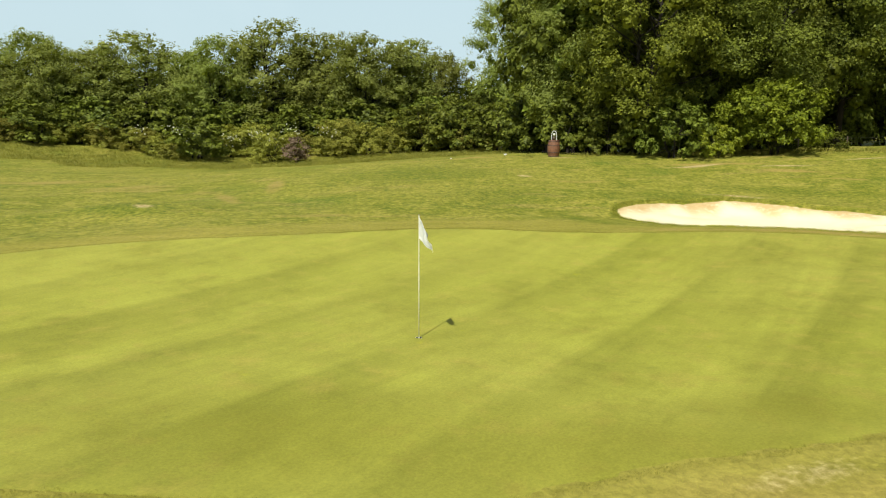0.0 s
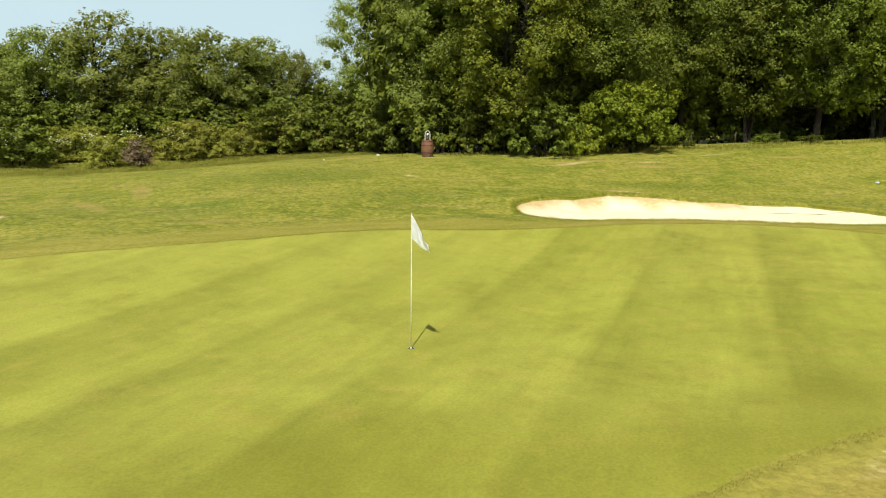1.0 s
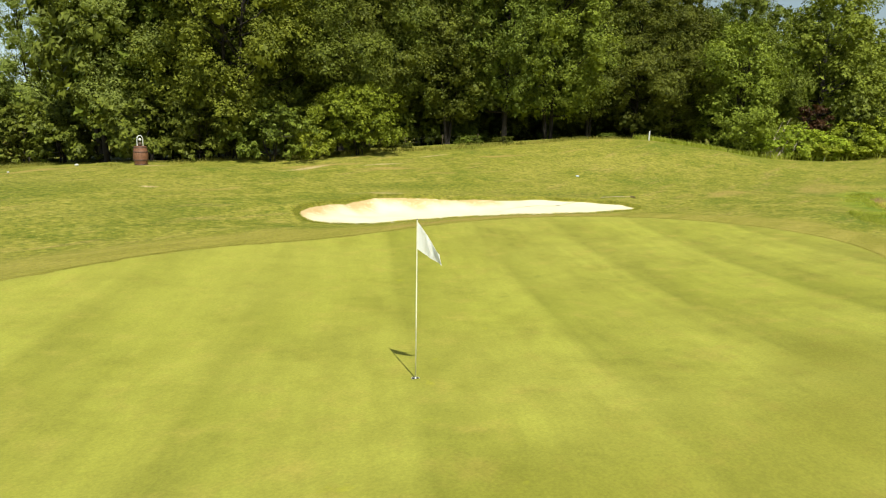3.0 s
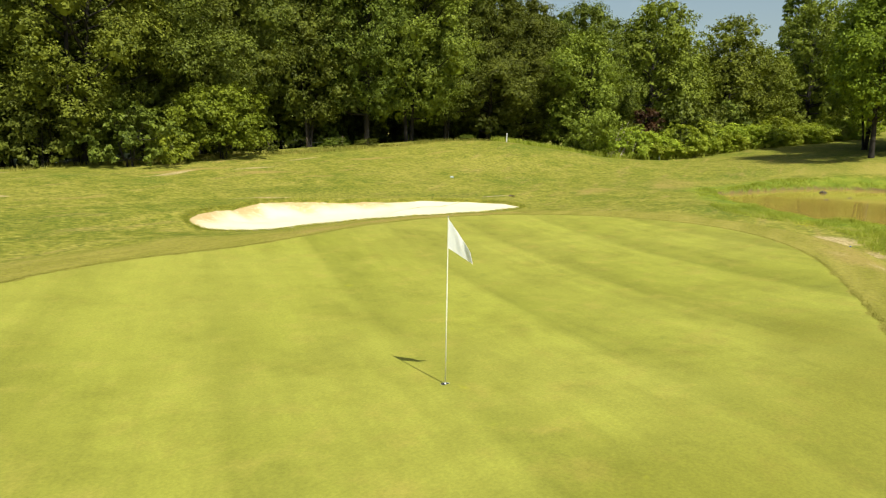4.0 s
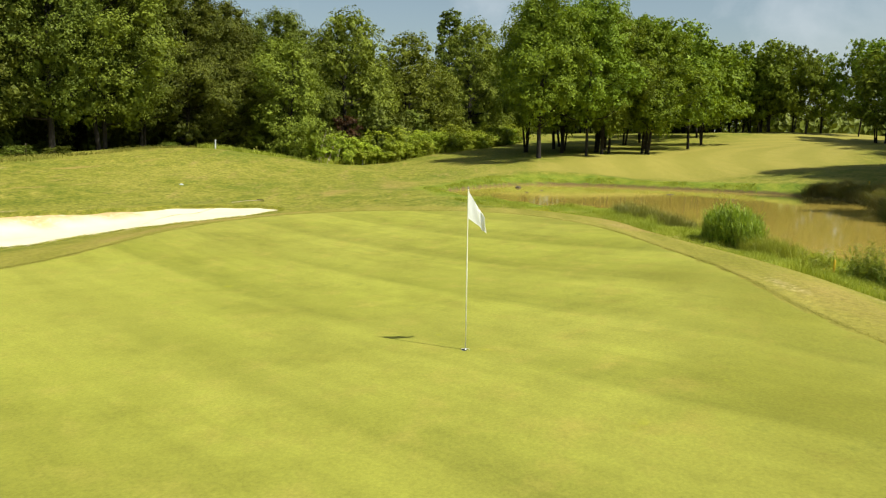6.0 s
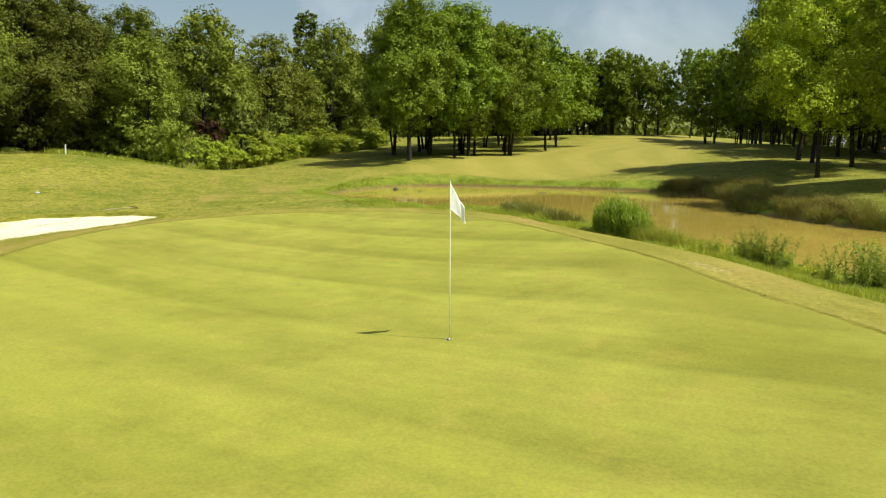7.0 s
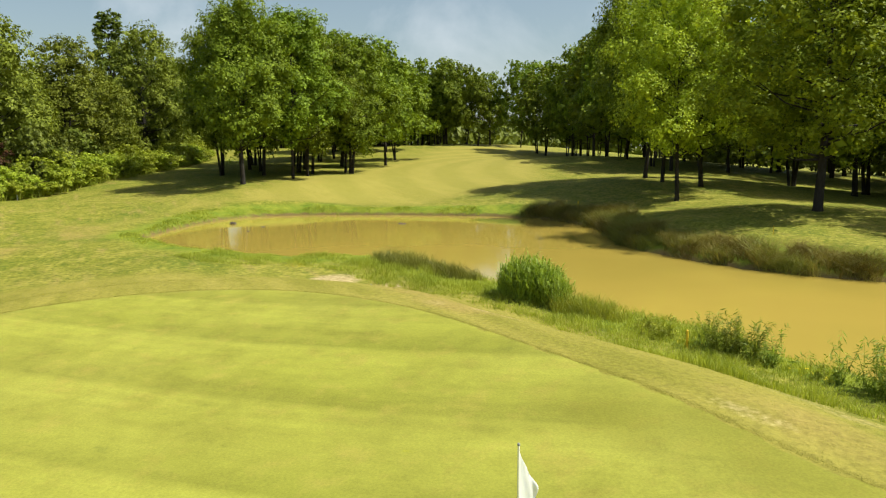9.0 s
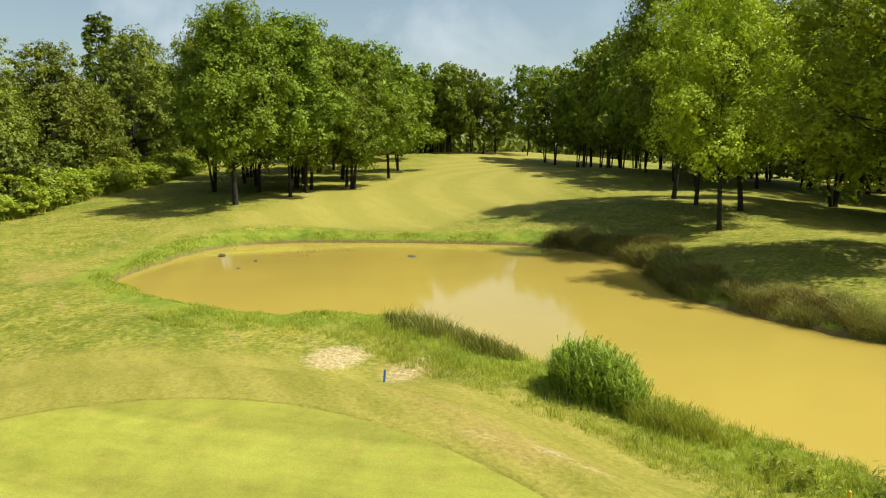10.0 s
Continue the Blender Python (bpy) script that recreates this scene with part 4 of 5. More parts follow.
# grove beside the fairway
GROVE = [(57.0, 14.7, 1.04, 0.92, 0), (61.2, 10.5, 1.04, 0.98, 1), (70.0, 4.3, 0.98, 0.92, 2), (72.0, 4.6, 0.9, 0.75, 0), (75.5, 13.2, 1.0, 0.9, 1), (73.0, 9.5, 1.02, 0.9, 2),
         (67.0, 13.0, 1.0, 0.9, 0), (92.5, -4.5, 0.95, 0.9, 0), (95.5, 5.6, 1.0, 1.0, 1), (99.3, 3.0, 1.0, 1.0, 2), (84.0, 4.0, 1.0, 0.95, 1), (87.0, 9.5, 1.05, 1.0, 2),
         (80.0, 14.5, 1.0, 1.0, 0), (91.0, 14.0, 1.0, 1.0, 1), (108.0, -6.0, 0.95, 1.0, 2), (112.0, 1.5, 1.0, 1.0, 0), (83.0, -1.5, 0.95, 0.8, 0), (65.5, 9.0, 1.0, 0.8, 2), (69.5, 8.2, 1.0, 0.8, 0), (78.0, 8.5, 1.0, 0.9, 2), (70.0, 17.0, 1.0, 0.9, 1)]
for x, y, tall, wide, k in GROVE:
    kind, grow = (FAR[k % 2], 1.2) if x > 82 else (ASH[k], 1.0)
    plant("ash_tree", kind, x, y, rnd.uniform(0, 6.3), wide * grow, tall * grow, "broad green ash tree in a mown grove", "tree", "fairway trees")
# trees across the pond
plant("ash_tree", POND_TREE, 24.2, -12.2, 0.4, 1.03, 0.92, "broad sunlit green tree with a dark trunk beside the pond", "tree", "fairway trees")
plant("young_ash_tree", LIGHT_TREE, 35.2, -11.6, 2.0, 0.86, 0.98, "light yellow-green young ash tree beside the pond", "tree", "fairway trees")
NEAR_RIGHT = [(39.8, -16.3, 0.95, 0.85, 2), (42.6, -15.0, 1.05, 0.8, 0), (47.5, -16.2, 1.25, 0.95, 1), (31.5, -27.5, 1.1, 1.05, 0), (38.0, -28.5, 1.1, 1.0, 2), (23.0, -28.5, 1.1, 1.05, 2),
              (27.0, -34.0, 1.1, 1.1, 0), (45.0, -28.0, 1.1, 1.0, 1), (15.0, -27.0, 1.05, 1.0, 1), (16.5, -21.0, 1.05, 0.95, 0), (34.0, -36.0, 1.1, 1.1, 1)]
for x, y, tall, wide, k in NEAR_RIGHT:
    plant("ash_tree", NEAR_ASH[k % 2] if y > -20 and x < 48 else ASH[k], x, y, rnd.uniform(0, 6.3), wide, tall, "broad green ash tree in a mown grove", "tree", "fairway trees")
for x, y, k in ((36.5, -26.0, 0), (29.0, -31.0, 2)):
    plant("ash_tree", ASH[k], x, y, rnd.uniform(0, 6.3), 0.95, 1.05, "broad green ash tree in a mown grove", "tree", "fairway trees")
for k in range(20):
    x = 6 + k * 3.0 + rnd.uniform(-1, 1)
    plant("ash_tree", FAR[k % 2], x, -40 - 6 * (k % 2) + rnd.uniform(-2, 2), rnd.uniform(0, 6.3), rnd.uniform(1.0, 1.2), rnd.uniform(1.1, 1.3), "ash tree in a row along the fairway", "tree", "fairway trees")
for row in range(3):
    for k in range(10):
        x = 58 + k * 5.6 + rnd.uniform(-1.2, 1.2)
        y = -25.0 - 0.14 * (x - 58) - row * 6.0 + rnd.uniform(-1, 1)
        plant("ash_tree", FAR[k % 2], x, y, rnd.uniform(0, 6.3), rnd.uniform(0.75, 1.0), rnd.uniform(1.0, 1.15), "ash tree in a row along the fairway", "tree", "fairway trees")
for row in range(4):
    for k in range(14):
        u = k / 13
        x, y = 131 - 9 * u + row * 7 + rnd.uniform(-2.5, 2.5), 12 - 43 * u + rnd.uniform(-2, 2)
        if row >= 1 and u > 0.86:
            continue
        plant("ash_tree", FAR[k % 2], x, y, rnd.uniform(0, 6.3), rnd.uniform(0.75, 1.1), rnd.uniform(0.85, 1.15), "ash tree in a row along the fairway", "tree", "fairway trees")
for k in range(22):
    x = 12 + k * 4.6 + rnd.uniform(-1, 1)
    plant("hedge_bush", GREEN_BUSH[k % 2], x, -56 - 0.04 * (x - 12) + rnd.uniform(-1.5, 1.5), rnd.uniform(0, 6.3), rnd.uniform(1.4, 1.8), rnd.uniform(1.3, 1.9), "dark green bush in the hedge behind the trees", "bush", "hedge bushes")
# distant woods that close the view
rs = np.random.RandomState(17)
spots = []
for k in range(200):
    a = rs.uniform(0, 2 * math.pi)
    r = rs.uniform(190, 330)
    x, y = 40 + r * math.cos(a), 10 + r * math.sin(a)
    spots.append((x, y))
for k in range(46):
    spots.append((rs.uniform(150, 185), rs.uniform(-75, 45)))
far_verts, far_faces, count = [], [], 0
for x, y in spots:
    n = 420 if x > 145 and abs(y) < 80 else 150
    d = sphere_points(rs, n)
    at = np.array([x, y, 5.5]) + d * rs.uniform(0.6, 1.05, n)[:, None] * (7.5, 7.5, 6.5)
    v, f = leaf_cards(rs, at, d, 1.6 if n > 150 else 2.9)
    far_verts.append(v)
    far_faces.append(f + count)
    count += len(v)
far_woods = new("far_woods", mesh_of("far_woods", np.concatenate(far_verts), np.concatenate(far_faces), LEAF_WOOD))
tagged(far_woods, "distant green woods round the golf course", "woods", kind="stuff")


# ---- grasses ----
def blades(rs, x, y, height, lean, width, per, spread, mat, name, segments=2, floor=None, upright=0.0):
    """Tufts of tapering blades at the places x, y; heights may be an array."""
    n = len(x) * per
    X = np.repeat(x, per) + rs.normal(0, spread, n)
    Y = np.repeat(y, per) + rs.normal(0, spread, n)
    Z = (land(X, Y) if floor is None else np.full(n, floor)) - 0.02
    h = np.repeat(np.broadcast_to(height, x.shape), per) * rs.uniform(0.55, 1.15, n)
    a = rs.uniform(0, 2 * math.pi, n)
    out = np.stack([np.cos(a), np.sin(a)], 1) * (h * lean * rs.uniform(0.2, 1.2, n))[:, None]
    turn = rs.uniform(0, math.pi, n)
    side = np.stack([np.cos(turn), np.sin(turn)], 1)
    w = width * rs.uniform(0.6, 1.3, n)
    rows = []
    for s in range(segments):
        t = s / segments
        base = np.column_stack([X + out[:, 0] * t * t, Y + out[:, 1] * t * t, Z + h * (t - 0.25 * lean * t * t)])
        off = np.column_stack([side * (w * (1 - 0.65 * t) / 2)[:, None], np.zeros(n)])
        rows += [base - off, base + off]
    rows.append(np.column_stack([X + out[:, 0], Y + out[:, 1], Z + h * (1 - 0.25 * lean)]))
    m = 2 * segments + 1
    v = np.stack(rows, 1).reshape(-1, 3)
    k = np.arange(n)[:, None] * m
    tris = []
    for s in range(segments - 1):
        b = 2 * s
        tris += [k + (b, b + 1, b + 3), k + (b, b + 3, b + 2)]
    b = 2 * (segments - 1)
    tris.append(k + (b, b + 1, b + 2))
    return mesh_of(name, v, np.concatenate(tris), mat)


def scatter(rs, n, lo, hi, keep):
    x, y = rs.uniform(lo[0], hi[0], n), rs.uniform(lo[1], hi[1], n)
    k = keep(x, y)
    return x[k], y[k]


def stuff(name, me, label, category):
    return tagged(new(name, me), label, category, kind="stuff")


rs = np.random.RandomState(23)


def dryness(x, y):
    return np.sin(x * 0.53 + 1.1 * np.sin(y * 0.37)) * np.sin(y * 0.61 + 0.8 * np.sin(x * 0.29))


def keep_bank(x, y):
    wet = inside_by(x, y, POND_LOOP)
    reach = np.where(x < 26, 2.9, 1.0) + 0.5 * dryness(x, y)
    return (wet < 0.02) & (wet > -reach) & (off_green(x, y) > 1.3)


x, y = scatter(rs, 90000, (2, -1), (50, 22), keep_bank)
far = np.hypot(x, y - 12) > 27
stuff("bank_grass", blades(rs, x[~far], y[~far], 0.19 + 0.08 * dryness(x[~far], y[~far]) + 0.11 * dryness(4 * x[~far], 4 * y[~far]), 0.6, 0.014, 7, 0.06, GRASS_LUSH, "bank_grass"), "lush uncut grass along the pond bank", "grass")
stuff("bank_grass", blades(rs, x[far], y[far], 0.15 + 0.1 * dryness(3 * x[far], 3 * y[far]), 0.7, 0.03, 3, 0.1, GRASS_LUSH, "bank_grass"), "lush uncut grass on the far bank", "grass")


def keep_rough(x, y):
    off = off_green(x, y)
    return (off > 0.02) & (inside_by(x, y, BUNKER_LOOP) < -0.05) & (inside_by(x, y, POND_LOOP) < -0.6)


x, y = scatter(rs, 36000, (-2, 1), (24, 24), lambda x, y: keep_rough(x, y) & (off_green(x, y) < 4.5))
stuff("rough_grass", blades(rs, x, y, 0.05, 0.8, 0.010, 4, 0.06, GRASS_SHORT, "rough_grass", 1), "short uneven grass of the collar and rough", "grass")
x, y = scatter(rs, 20000, (-24, 19), (46, 45), keep_rough)
stuff("rough_grass", blades(rs, x, y, 0.055, 0.9, 0.014, 4, 0.10, GRASS_SHORT, "rough_grass", 1), "short uneven grass of the rough", "grass")
# longer blades where the collar meets the close turf
a = rs.uniform(0, 2 * np.pi, 12000)
d = rim(a) + rs.uniform(0.0, 0.14, 12000)
stuff("collar_edge_grass", blades(rs, MID[0] + d * np.cos(a), MID[1] + d * np.sin(a), 0.045, 0.6, 0.008, 4, 0.02, GRASS_MEADOW, "collar_edge_grass", 1), "slightly longer grass edging the putting green", "grass")
# tall meadow before the bushes and at the foot of the wood
x, y = scatter(rs, 9000, (-52, 52), (4, 68), lambda x, y: y > 56 + 3 * dryness(x, y))
stuff("meadow_grass", blades(rs, x, y, 0.27, 0.6, 0.026, 8, 0.22, GRASS_MEADOW, "meadow_grass"), "tall meadow grass before the bushes", "grass")
x, y = scatter(rs, 9000, (4, 36), (58, 47), lambda x, y: (np.hypot(x - 6, y - 44) > 1.6) & (np.abs(y - (44.4 - 0.09 * np.maximum(0, x - 12))) < 0.9 + 0.4 * dryness(x, y)))
stuff("meadow_grass", blades(rs, x, y, 0.30, 0.5, 0.03, 4, 0.12, GRASS_MEADOW, "meadow_grass"), "longer grass at the foot of the wood", "grass")
x, y = scatter(rs, 6000, (42, 31), (58, 41), lambda x, y: np.hypot((x - 50) / 7.0, (y - 37.5 + 0.35 * (x - 50)) / 2.2) < 1)
stuff("meadow_grass", blades(rs, x, y, 0.55, 0.5, 0.05, 4, 0.15, GRASS_LUSH, "meadow_grass"), "tall soft grass on the mound by the wood", "grass")
x, y = scatter(rs, 5000, (50, 18), (104, 37), lambda x, y: np.abs(y - (33.6 - 12.4 * np.clip((x - 54) / 52, 0, 1) ** 0.7)) < 1.1)
stuff("hedge_grass", blades(rs, x, y, 0.8, 0.5, 0.05, 3, 0.2, GRASS_LUSH, "hedge_grass"), "tall bright grass before the bramble hedge", "grass")
# turf hanging over the bunker's lip
t = rs.randint(0, len(BUNKER_LOOP), 6000)
at = BUNKER_LOOP[t] * 1.0 + rs.normal(0, 0.10, (6000, 2))
ok = inside_by(at[:, 0], at[:, 1], BUNKER_LOOP) < 0.06
stuff("bunker_lip_grass", blades(rs, at[ok, 0], at[ok, 1], 0.10, 0.9, 0.014, 4, 0.05, GRASS_SHORT, "bunker_lip_grass", 1), "ragged turf along the bunker lip", "grass")


def reed_bed(name, loop_of, n, height, width, lean, mat, label, category, segments=4, per=4, spread=0.06):
    x, y, r = loop_of(n)
    height = height * (1.1 - 0.5 * r * r) * rs.uniform(0.6, 1.22, n)
    return stuff(name, blades(rs, x, y, height, lean, width, per, spread, mat, name, segments), label, category)


def oval(cx, cy, rx, ry, turn):
    def spots(n):
        a, r = rs.uniform(0, 6.283, n), np.sqrt(rs.uniform(0, 1, n))
        u, v = rx * r * np.cos(a), ry * r * np.sin(a)
        return cx + u * math.cos(turn) - v * math.sin(turn), cy + u * math.sin(turn) + v * math.cos(turn), r
    return spots


def leafy_reeds(name, spots, n, height, mat, label):
    """Upright reed stems with long arching leaves all the way up."""
    x, y, r = spots(n)
    h = height * (1.08 - 0.45 * r * r) * rs.uniform(0.72, 1.1, n)
    per = 9
    X, Y, H = np.repeat(x, per), np.repeat(y, per), np.repeat(h, per)
    ground = np.repeat(land(x, y), per)
    up = np.tile(np.linspace(0.12, 0.93, per), n) + rs.uniform(-0.12, 0.07, n * per)
    sway = np.repeat(rs.normal(0, 0.11, (n, 2)), per, 0) * (up * H)[:, None]
    a = rs.uniform(0, 2 * math.pi, n * per)
    long = rs.uniform(0.28, 0.5, n * per) * min(1.0, height)
    root = np.column_stack([X + sway[:, 0], Y + sway[:, 1], ground + up * H])
    tilt = rs.uniform(0.25, 0.8, n * per)
    way = np.column_stack([np.cos(a) * tilt, np.sin(a) * tilt, 1.15 - 0.6 * tilt])
    side = np.column_stack([-np.sin(a), np.cos(a), np.zeros(n * per)]) * 0.013
    mid = root + way * (long * 0.55)[:, None]
    tip = mid + (way * (1, 1, 0.15)) * (long * 0.5)[:, None]
    v = np.stack([root - side * 0.6, root + side * 0.6, mid + side, mid - side, tip], 1).reshape(-1, 3)
    k = np.arange(n * per)[:, None] * 5
    leaf = np.concatenate([k + (0, 1, 2), k + (0, 2, 3), k + (3, 2, 4)])
    foot, top = np.column_stack([x, y, land(x, y) - 0.02]), np.column_stack([x + sway[::per, 0], y + sway[::per, 1], land(x, y) + h])
    w = np.array([0.005, 0.003, 0])
    stems = np.stack([foot - w, foot + w, top], 1).reshape(-1, 3)
    f = np.concatenate([leaf, np.arange(n * 3).reshape(-1, 3) + len(v)])
    return stuff(name, mesh_of(name, np.concatenate([v, stems]), f, mat), label, "reeds")


leafy_reeds("reed_clump", oval(15.5, 5.5, 1.2, 0.75, 0.35), 560, 1.08, REED, "dense bright green reed clump at the water's edge")
leafy_reeds("reed_clump", oval(14.5, 5.2, 0.6, 0.5, 0.4), 150, 0.8, REED, "lower green reed clump at the water's edge")
reed_bed("reed_clump", oval(13.3, 4.8, 1.5, 0.5, 0.4), 420, 0.62, 0.018, 0.7, GRASS_LUSH, "low yellow-green reeds trailing along the bank", "reeds")
reed_bed("rush_clump", oval(21.9, 8.05, 1.8, 0.5, 0.55), 480, 0.66, 0.016, 0.6, RUSH, "dark green rush clump at the water's edge", "rushes")
reed_bed("rush_clump", oval(19.6, 6.85, 1.7, 0.42, 0.42), 300, 0.55, 0.016, 0.6, RUSH, "dark green rush clump at the water's edge", "rushes")
# tussocks on the shaded bank across the water
loop = POND_LOOP[(POND_LOOP[:, 1] < -1.0) & (POND_LOOP[:, 0] > 10) & (POND_LOOP[:, 0] < 40)]
for k in range(0, 2 * len(loop)):
    p = loop[k // 2] + rs.normal(0, 0.28, 2) + (0, -0.25 if k % 2 else -1.0)
    n = rs.randint(40, 75)
    a, r = rs.uniform(0, 6.283, n), rs.uniform(0.3, 0.6) * np.sqrt(rs.uniform(0, 1, n))
    stuff("sedge_tussock", blades(rs, p[0] + 1.2 * r * np.cos(a), p[1] + r * np.sin(a), rs.uniform(0.55, 1.1), 1.3, 0.018, 6, 0.05, SEDGE if rs.uniform() < 0.55 else RUSH, "sedge_tussock", 3), "arching sedge tussock on the far bank", "sedge")


def weed(x, y, tall, spread, stems, mat, label, name="willowherb"):
    """A bushy waterside weed: leafy stems with narrow leaves."""
    m = pose(x, y, land_at(x, y))
    ob = thing(name, m, label, "weed", "waterside weeds")
    tubes, at, face = [], [], []
    for _ in range(stems):
        a, r = rs.uniform(0, 6.283), rs.uniform(0, spread)
        foot = Vector((r * math.cos(a), r * math.sin(a), -0.05))
        h = tall * rs.uniform(0.35, 1.12)
        tip = foot + Vector((rs.normal(0, 0.2) * tall, rs.normal(0, 0.2) * tall, h))
        tubes.append(([foot, foot.lerp(tip, 0.5) + Vector((rs.normal(0, 0.02), rs.normal(0, 0.02), 0)), tip], [0.008, 0.006, 0.002]))
        for t in np.linspace(0.12, 1.0, int(9 + 16 * h)):
            b = rs.uniform(0, 6.283)
            at.append(foot.lerp(tip, float(t)) + Vector((math.cos(b), math.sin(b), 0.3)) * 0.05)
            face.append((math.cos(b) * 0.5, math.sin(b) * 0.5, 0.8))
    part("stem", tubes_mesh("stem", tubes, mat, 4), mat, ob)
    v, f = leaf_cards(rs, np.array([tuple(p) for p in at]), np.array(face), 0.15, 0.19)
    part("foliage", mesh_of("foliage", v, f, mat), mat, ob)
    return ob


for x, y, tall, spread, stems in ((10.9, 4.3, 0.45, 0.4, 16), (10.2, 4.15, 0.55, 0.35, 18), (9.0, 3.75, 0.75, 0.4, 26), (8.5, 3.6, 0.9, 0.35, 30), (8.0, 3.45, 0.85, 0.35, 26),
                                  (7.6, 3.35, 0.7, 0.25, 14), (6.55, 3.15, 0.5, 0.2, 10), (6.25, 3.0, 0.85, 0.12, 8), (5.6, 2.65, 1.0, 0.35, 34), (5.15, 2.5, 1.0, 0.35, 32),
                                  (4.7, 2.3, 0.6, 0.3, 12), (4.2, 2.15, 0.6, 0.25, 12), (3.6, 1.8, 0.6, 0.35, 14)):
    weed(x, y, tall, spread, stems, GRASS_LUSH if tall < 0.7 else WEED, "tall leafy waterside weed on the pond bank")


def flowers(name, cx, cy, rx, ry, n, tall, mat, size, label, floor=None):
    a, r = rs.uniform(0, 6.283, n), np.sqrt(rs.uniform(0, 1, n))
    x, y = cx + rx * r * np.cos(a), cy + ry * r * np.sin(a)
    z = land(x, y) + tall * rs.uniform(0.7, 1.1, n)
    v, f = leaf_cards(rs, np.column_stack([x, y, z]), np.tile((0.0, 0.0, 1.0), (n, 1)), size, 0.8)
    return stuff(name, mesh_of(name, v, f, mat), label, "flowers")


flowers("yellow_flowers", 22.2, 12.1, 0.5, 0.35, 70, 0.18, YELLOW_PETAL, 0.045, "small yellow flowers in the bank grass")
flowers("yellow_flowers", 9.0, 4.3, 0.4, 0.25, 24, 0.2, YELLOW_PETAL, 0.04, "small yellow flowers in the bank grass")
flowers("yellow_flowers", 6.4, 3.5, 0.5, 0.25, 24, 0.2, YELLOW_PETAL, 0.04, "small yellow flowers in the bank grass")
# elder blossom on the meadow bushes
for cx, cy, cz in ((-29, 65.4, 2.6), (-26.0, 65.2, 2.9), (-20.5, 65.0, 2.2), (-18.3, 65.2, 2.6), (-16.8, 65.0, 1.9), (-15.0, 65.1, 2.8), (-24.0, 65.1, 2.2), (-12.0, 65.4, 2.6)):
    n = 24
    at = np.column_stack([cx + rs.normal(0, 0.55, n), cy + rs.normal(0, 0.3, n), land_at(cx, cy) + cz + rs.normal(0, 0.25, n)])
    v, f = leaf_cards(rs, at, np.tile((0.0, -0.6, 0.8), (n, 1)), 0.11, 0.9)
    stuff("elder_blossom", mesh_of("elder_blossom", v, f, BLOSSOM), "cream elder blossom on the bushes", "blossom")


# ---- things ----
def flagstick(x, y):
    z = float(green_level(x, y))
    ob = thing("flagstick", pose(x, y, z), "thin pale yellow golf flagstick with a white flag", "flagstick")
    part("pole", lathe([(0.0088, -0.12), (0.0088, 1.0), (0.008, 1.35), (0.0065, 2.10), (0.006, 2.115)], 12), POLE, ob)
    part("finial", lathe([(0.006, 2.112), (0.009, 2.116), (0.0095, 2.124), (0.005, 2.132)], 12), GREY_PRINT, ob)
    hoist, fly = 0.36, 0.40
    way = Vector((0.72, -0.69, 0))
    side = Vector((0.69, 0.72, 0))
    bm = bmesh.new()
    nu, nv = 16, 10
    grid = []
    for i in range(nu + 1):
        u = i / nu
        row = []
        for j in range(nv + 1):
            v = j / nv
            reach = fly * u * (0.72 + 0.08 * v)
            drop = (0.38 * u + 0.05 * u * u) * (1 - 0.62 * v)
            ripple = 0.035 * math.sin(6.5 * u + 2.2 * v) * u + 0.02 * math.sin(13 * u - 3 * v) * u
            p = way * reach + side * ripple + Vector((0, 0, 2.10 - drop - hoist * v - 0.05 * u * v))
            row.append(bm.verts.new(p))
        grid.append(row)
    for i in range(nu):
        for j in range(nv):
            bm.faces.new((grid[i][j], grid[i + 1][j], grid[i + 1][j + 1], grid[i][j + 1])).smooth = True
    bmesh.ops.solidify(bm, geom=bm.faces[:], thickness=0.002)
    flag = part("flag", bm, CLOTH, ob, "white drooping cloth flag")
    bm = bmesh.new()
    for s, flip in ((0.004, 1), (-0.006, -1)):
        c = way * 0.16 + side * (0.012 + s) + Vector((0, 0, 1.815))
        pts = [c + way * (0.035 * math.cos(a) * (1 + 0.2 * math.cos(3 * a))) + Vector((0, 0, 0.05 * math.sin(a) - 0.02 * math.cos(a))) for a in np.linspace(0, 6.283, 13)[:-1]]
        bm.faces.new([bm.verts.new(p) for p in pts][::flip])
    part("emblem", bm, GREY_PRINT, flag, "grey printed emblem")
    part("ferrule", lathe([(0.014, -0.10), (0.016, -0.01), (0.011, 0.02)], 12), WHITE_PAINT, ob)
    cup = thing("hole_cup", pose(x, y, z + 0.005), "white golf hole cup sunk in the green", "golf hole")
    bm = bmesh.new()
    for r0, z0, r1, z1 in ((0.054, 0.001, 0.057, 0.002), (0.054, 0.001, 0.053, -0.02)):
        a = [bm.verts.new((r0 * math.cos(k * 0.2618), r0 * math.sin(k * 0.2618), z0)) for k in range(24)]
        b = [bm.verts.new((r1 * math.cos(k * 0.2618), r1 * math.sin(k * 0.2618), z1)) for k in range(24)]
        for k in range(24):
            bm.faces.new((a[k], a[(k + 1) % 24], b[(k + 1) % 24], b[k]))
    part("rim", bm, WHITE_PAINT, cup)
    bm = bmesh.new()
    bmesh.ops.create_circle(bm, cap_ends=True, radius=0.054, segments=24)
    part("bottom", bm, DARK_HOLE, cup)
    return ob


POLE = paint_material("pole_paint", (0.90, 0.87, 0.70), 0.45)
flagstick(-0.298, 11.623)


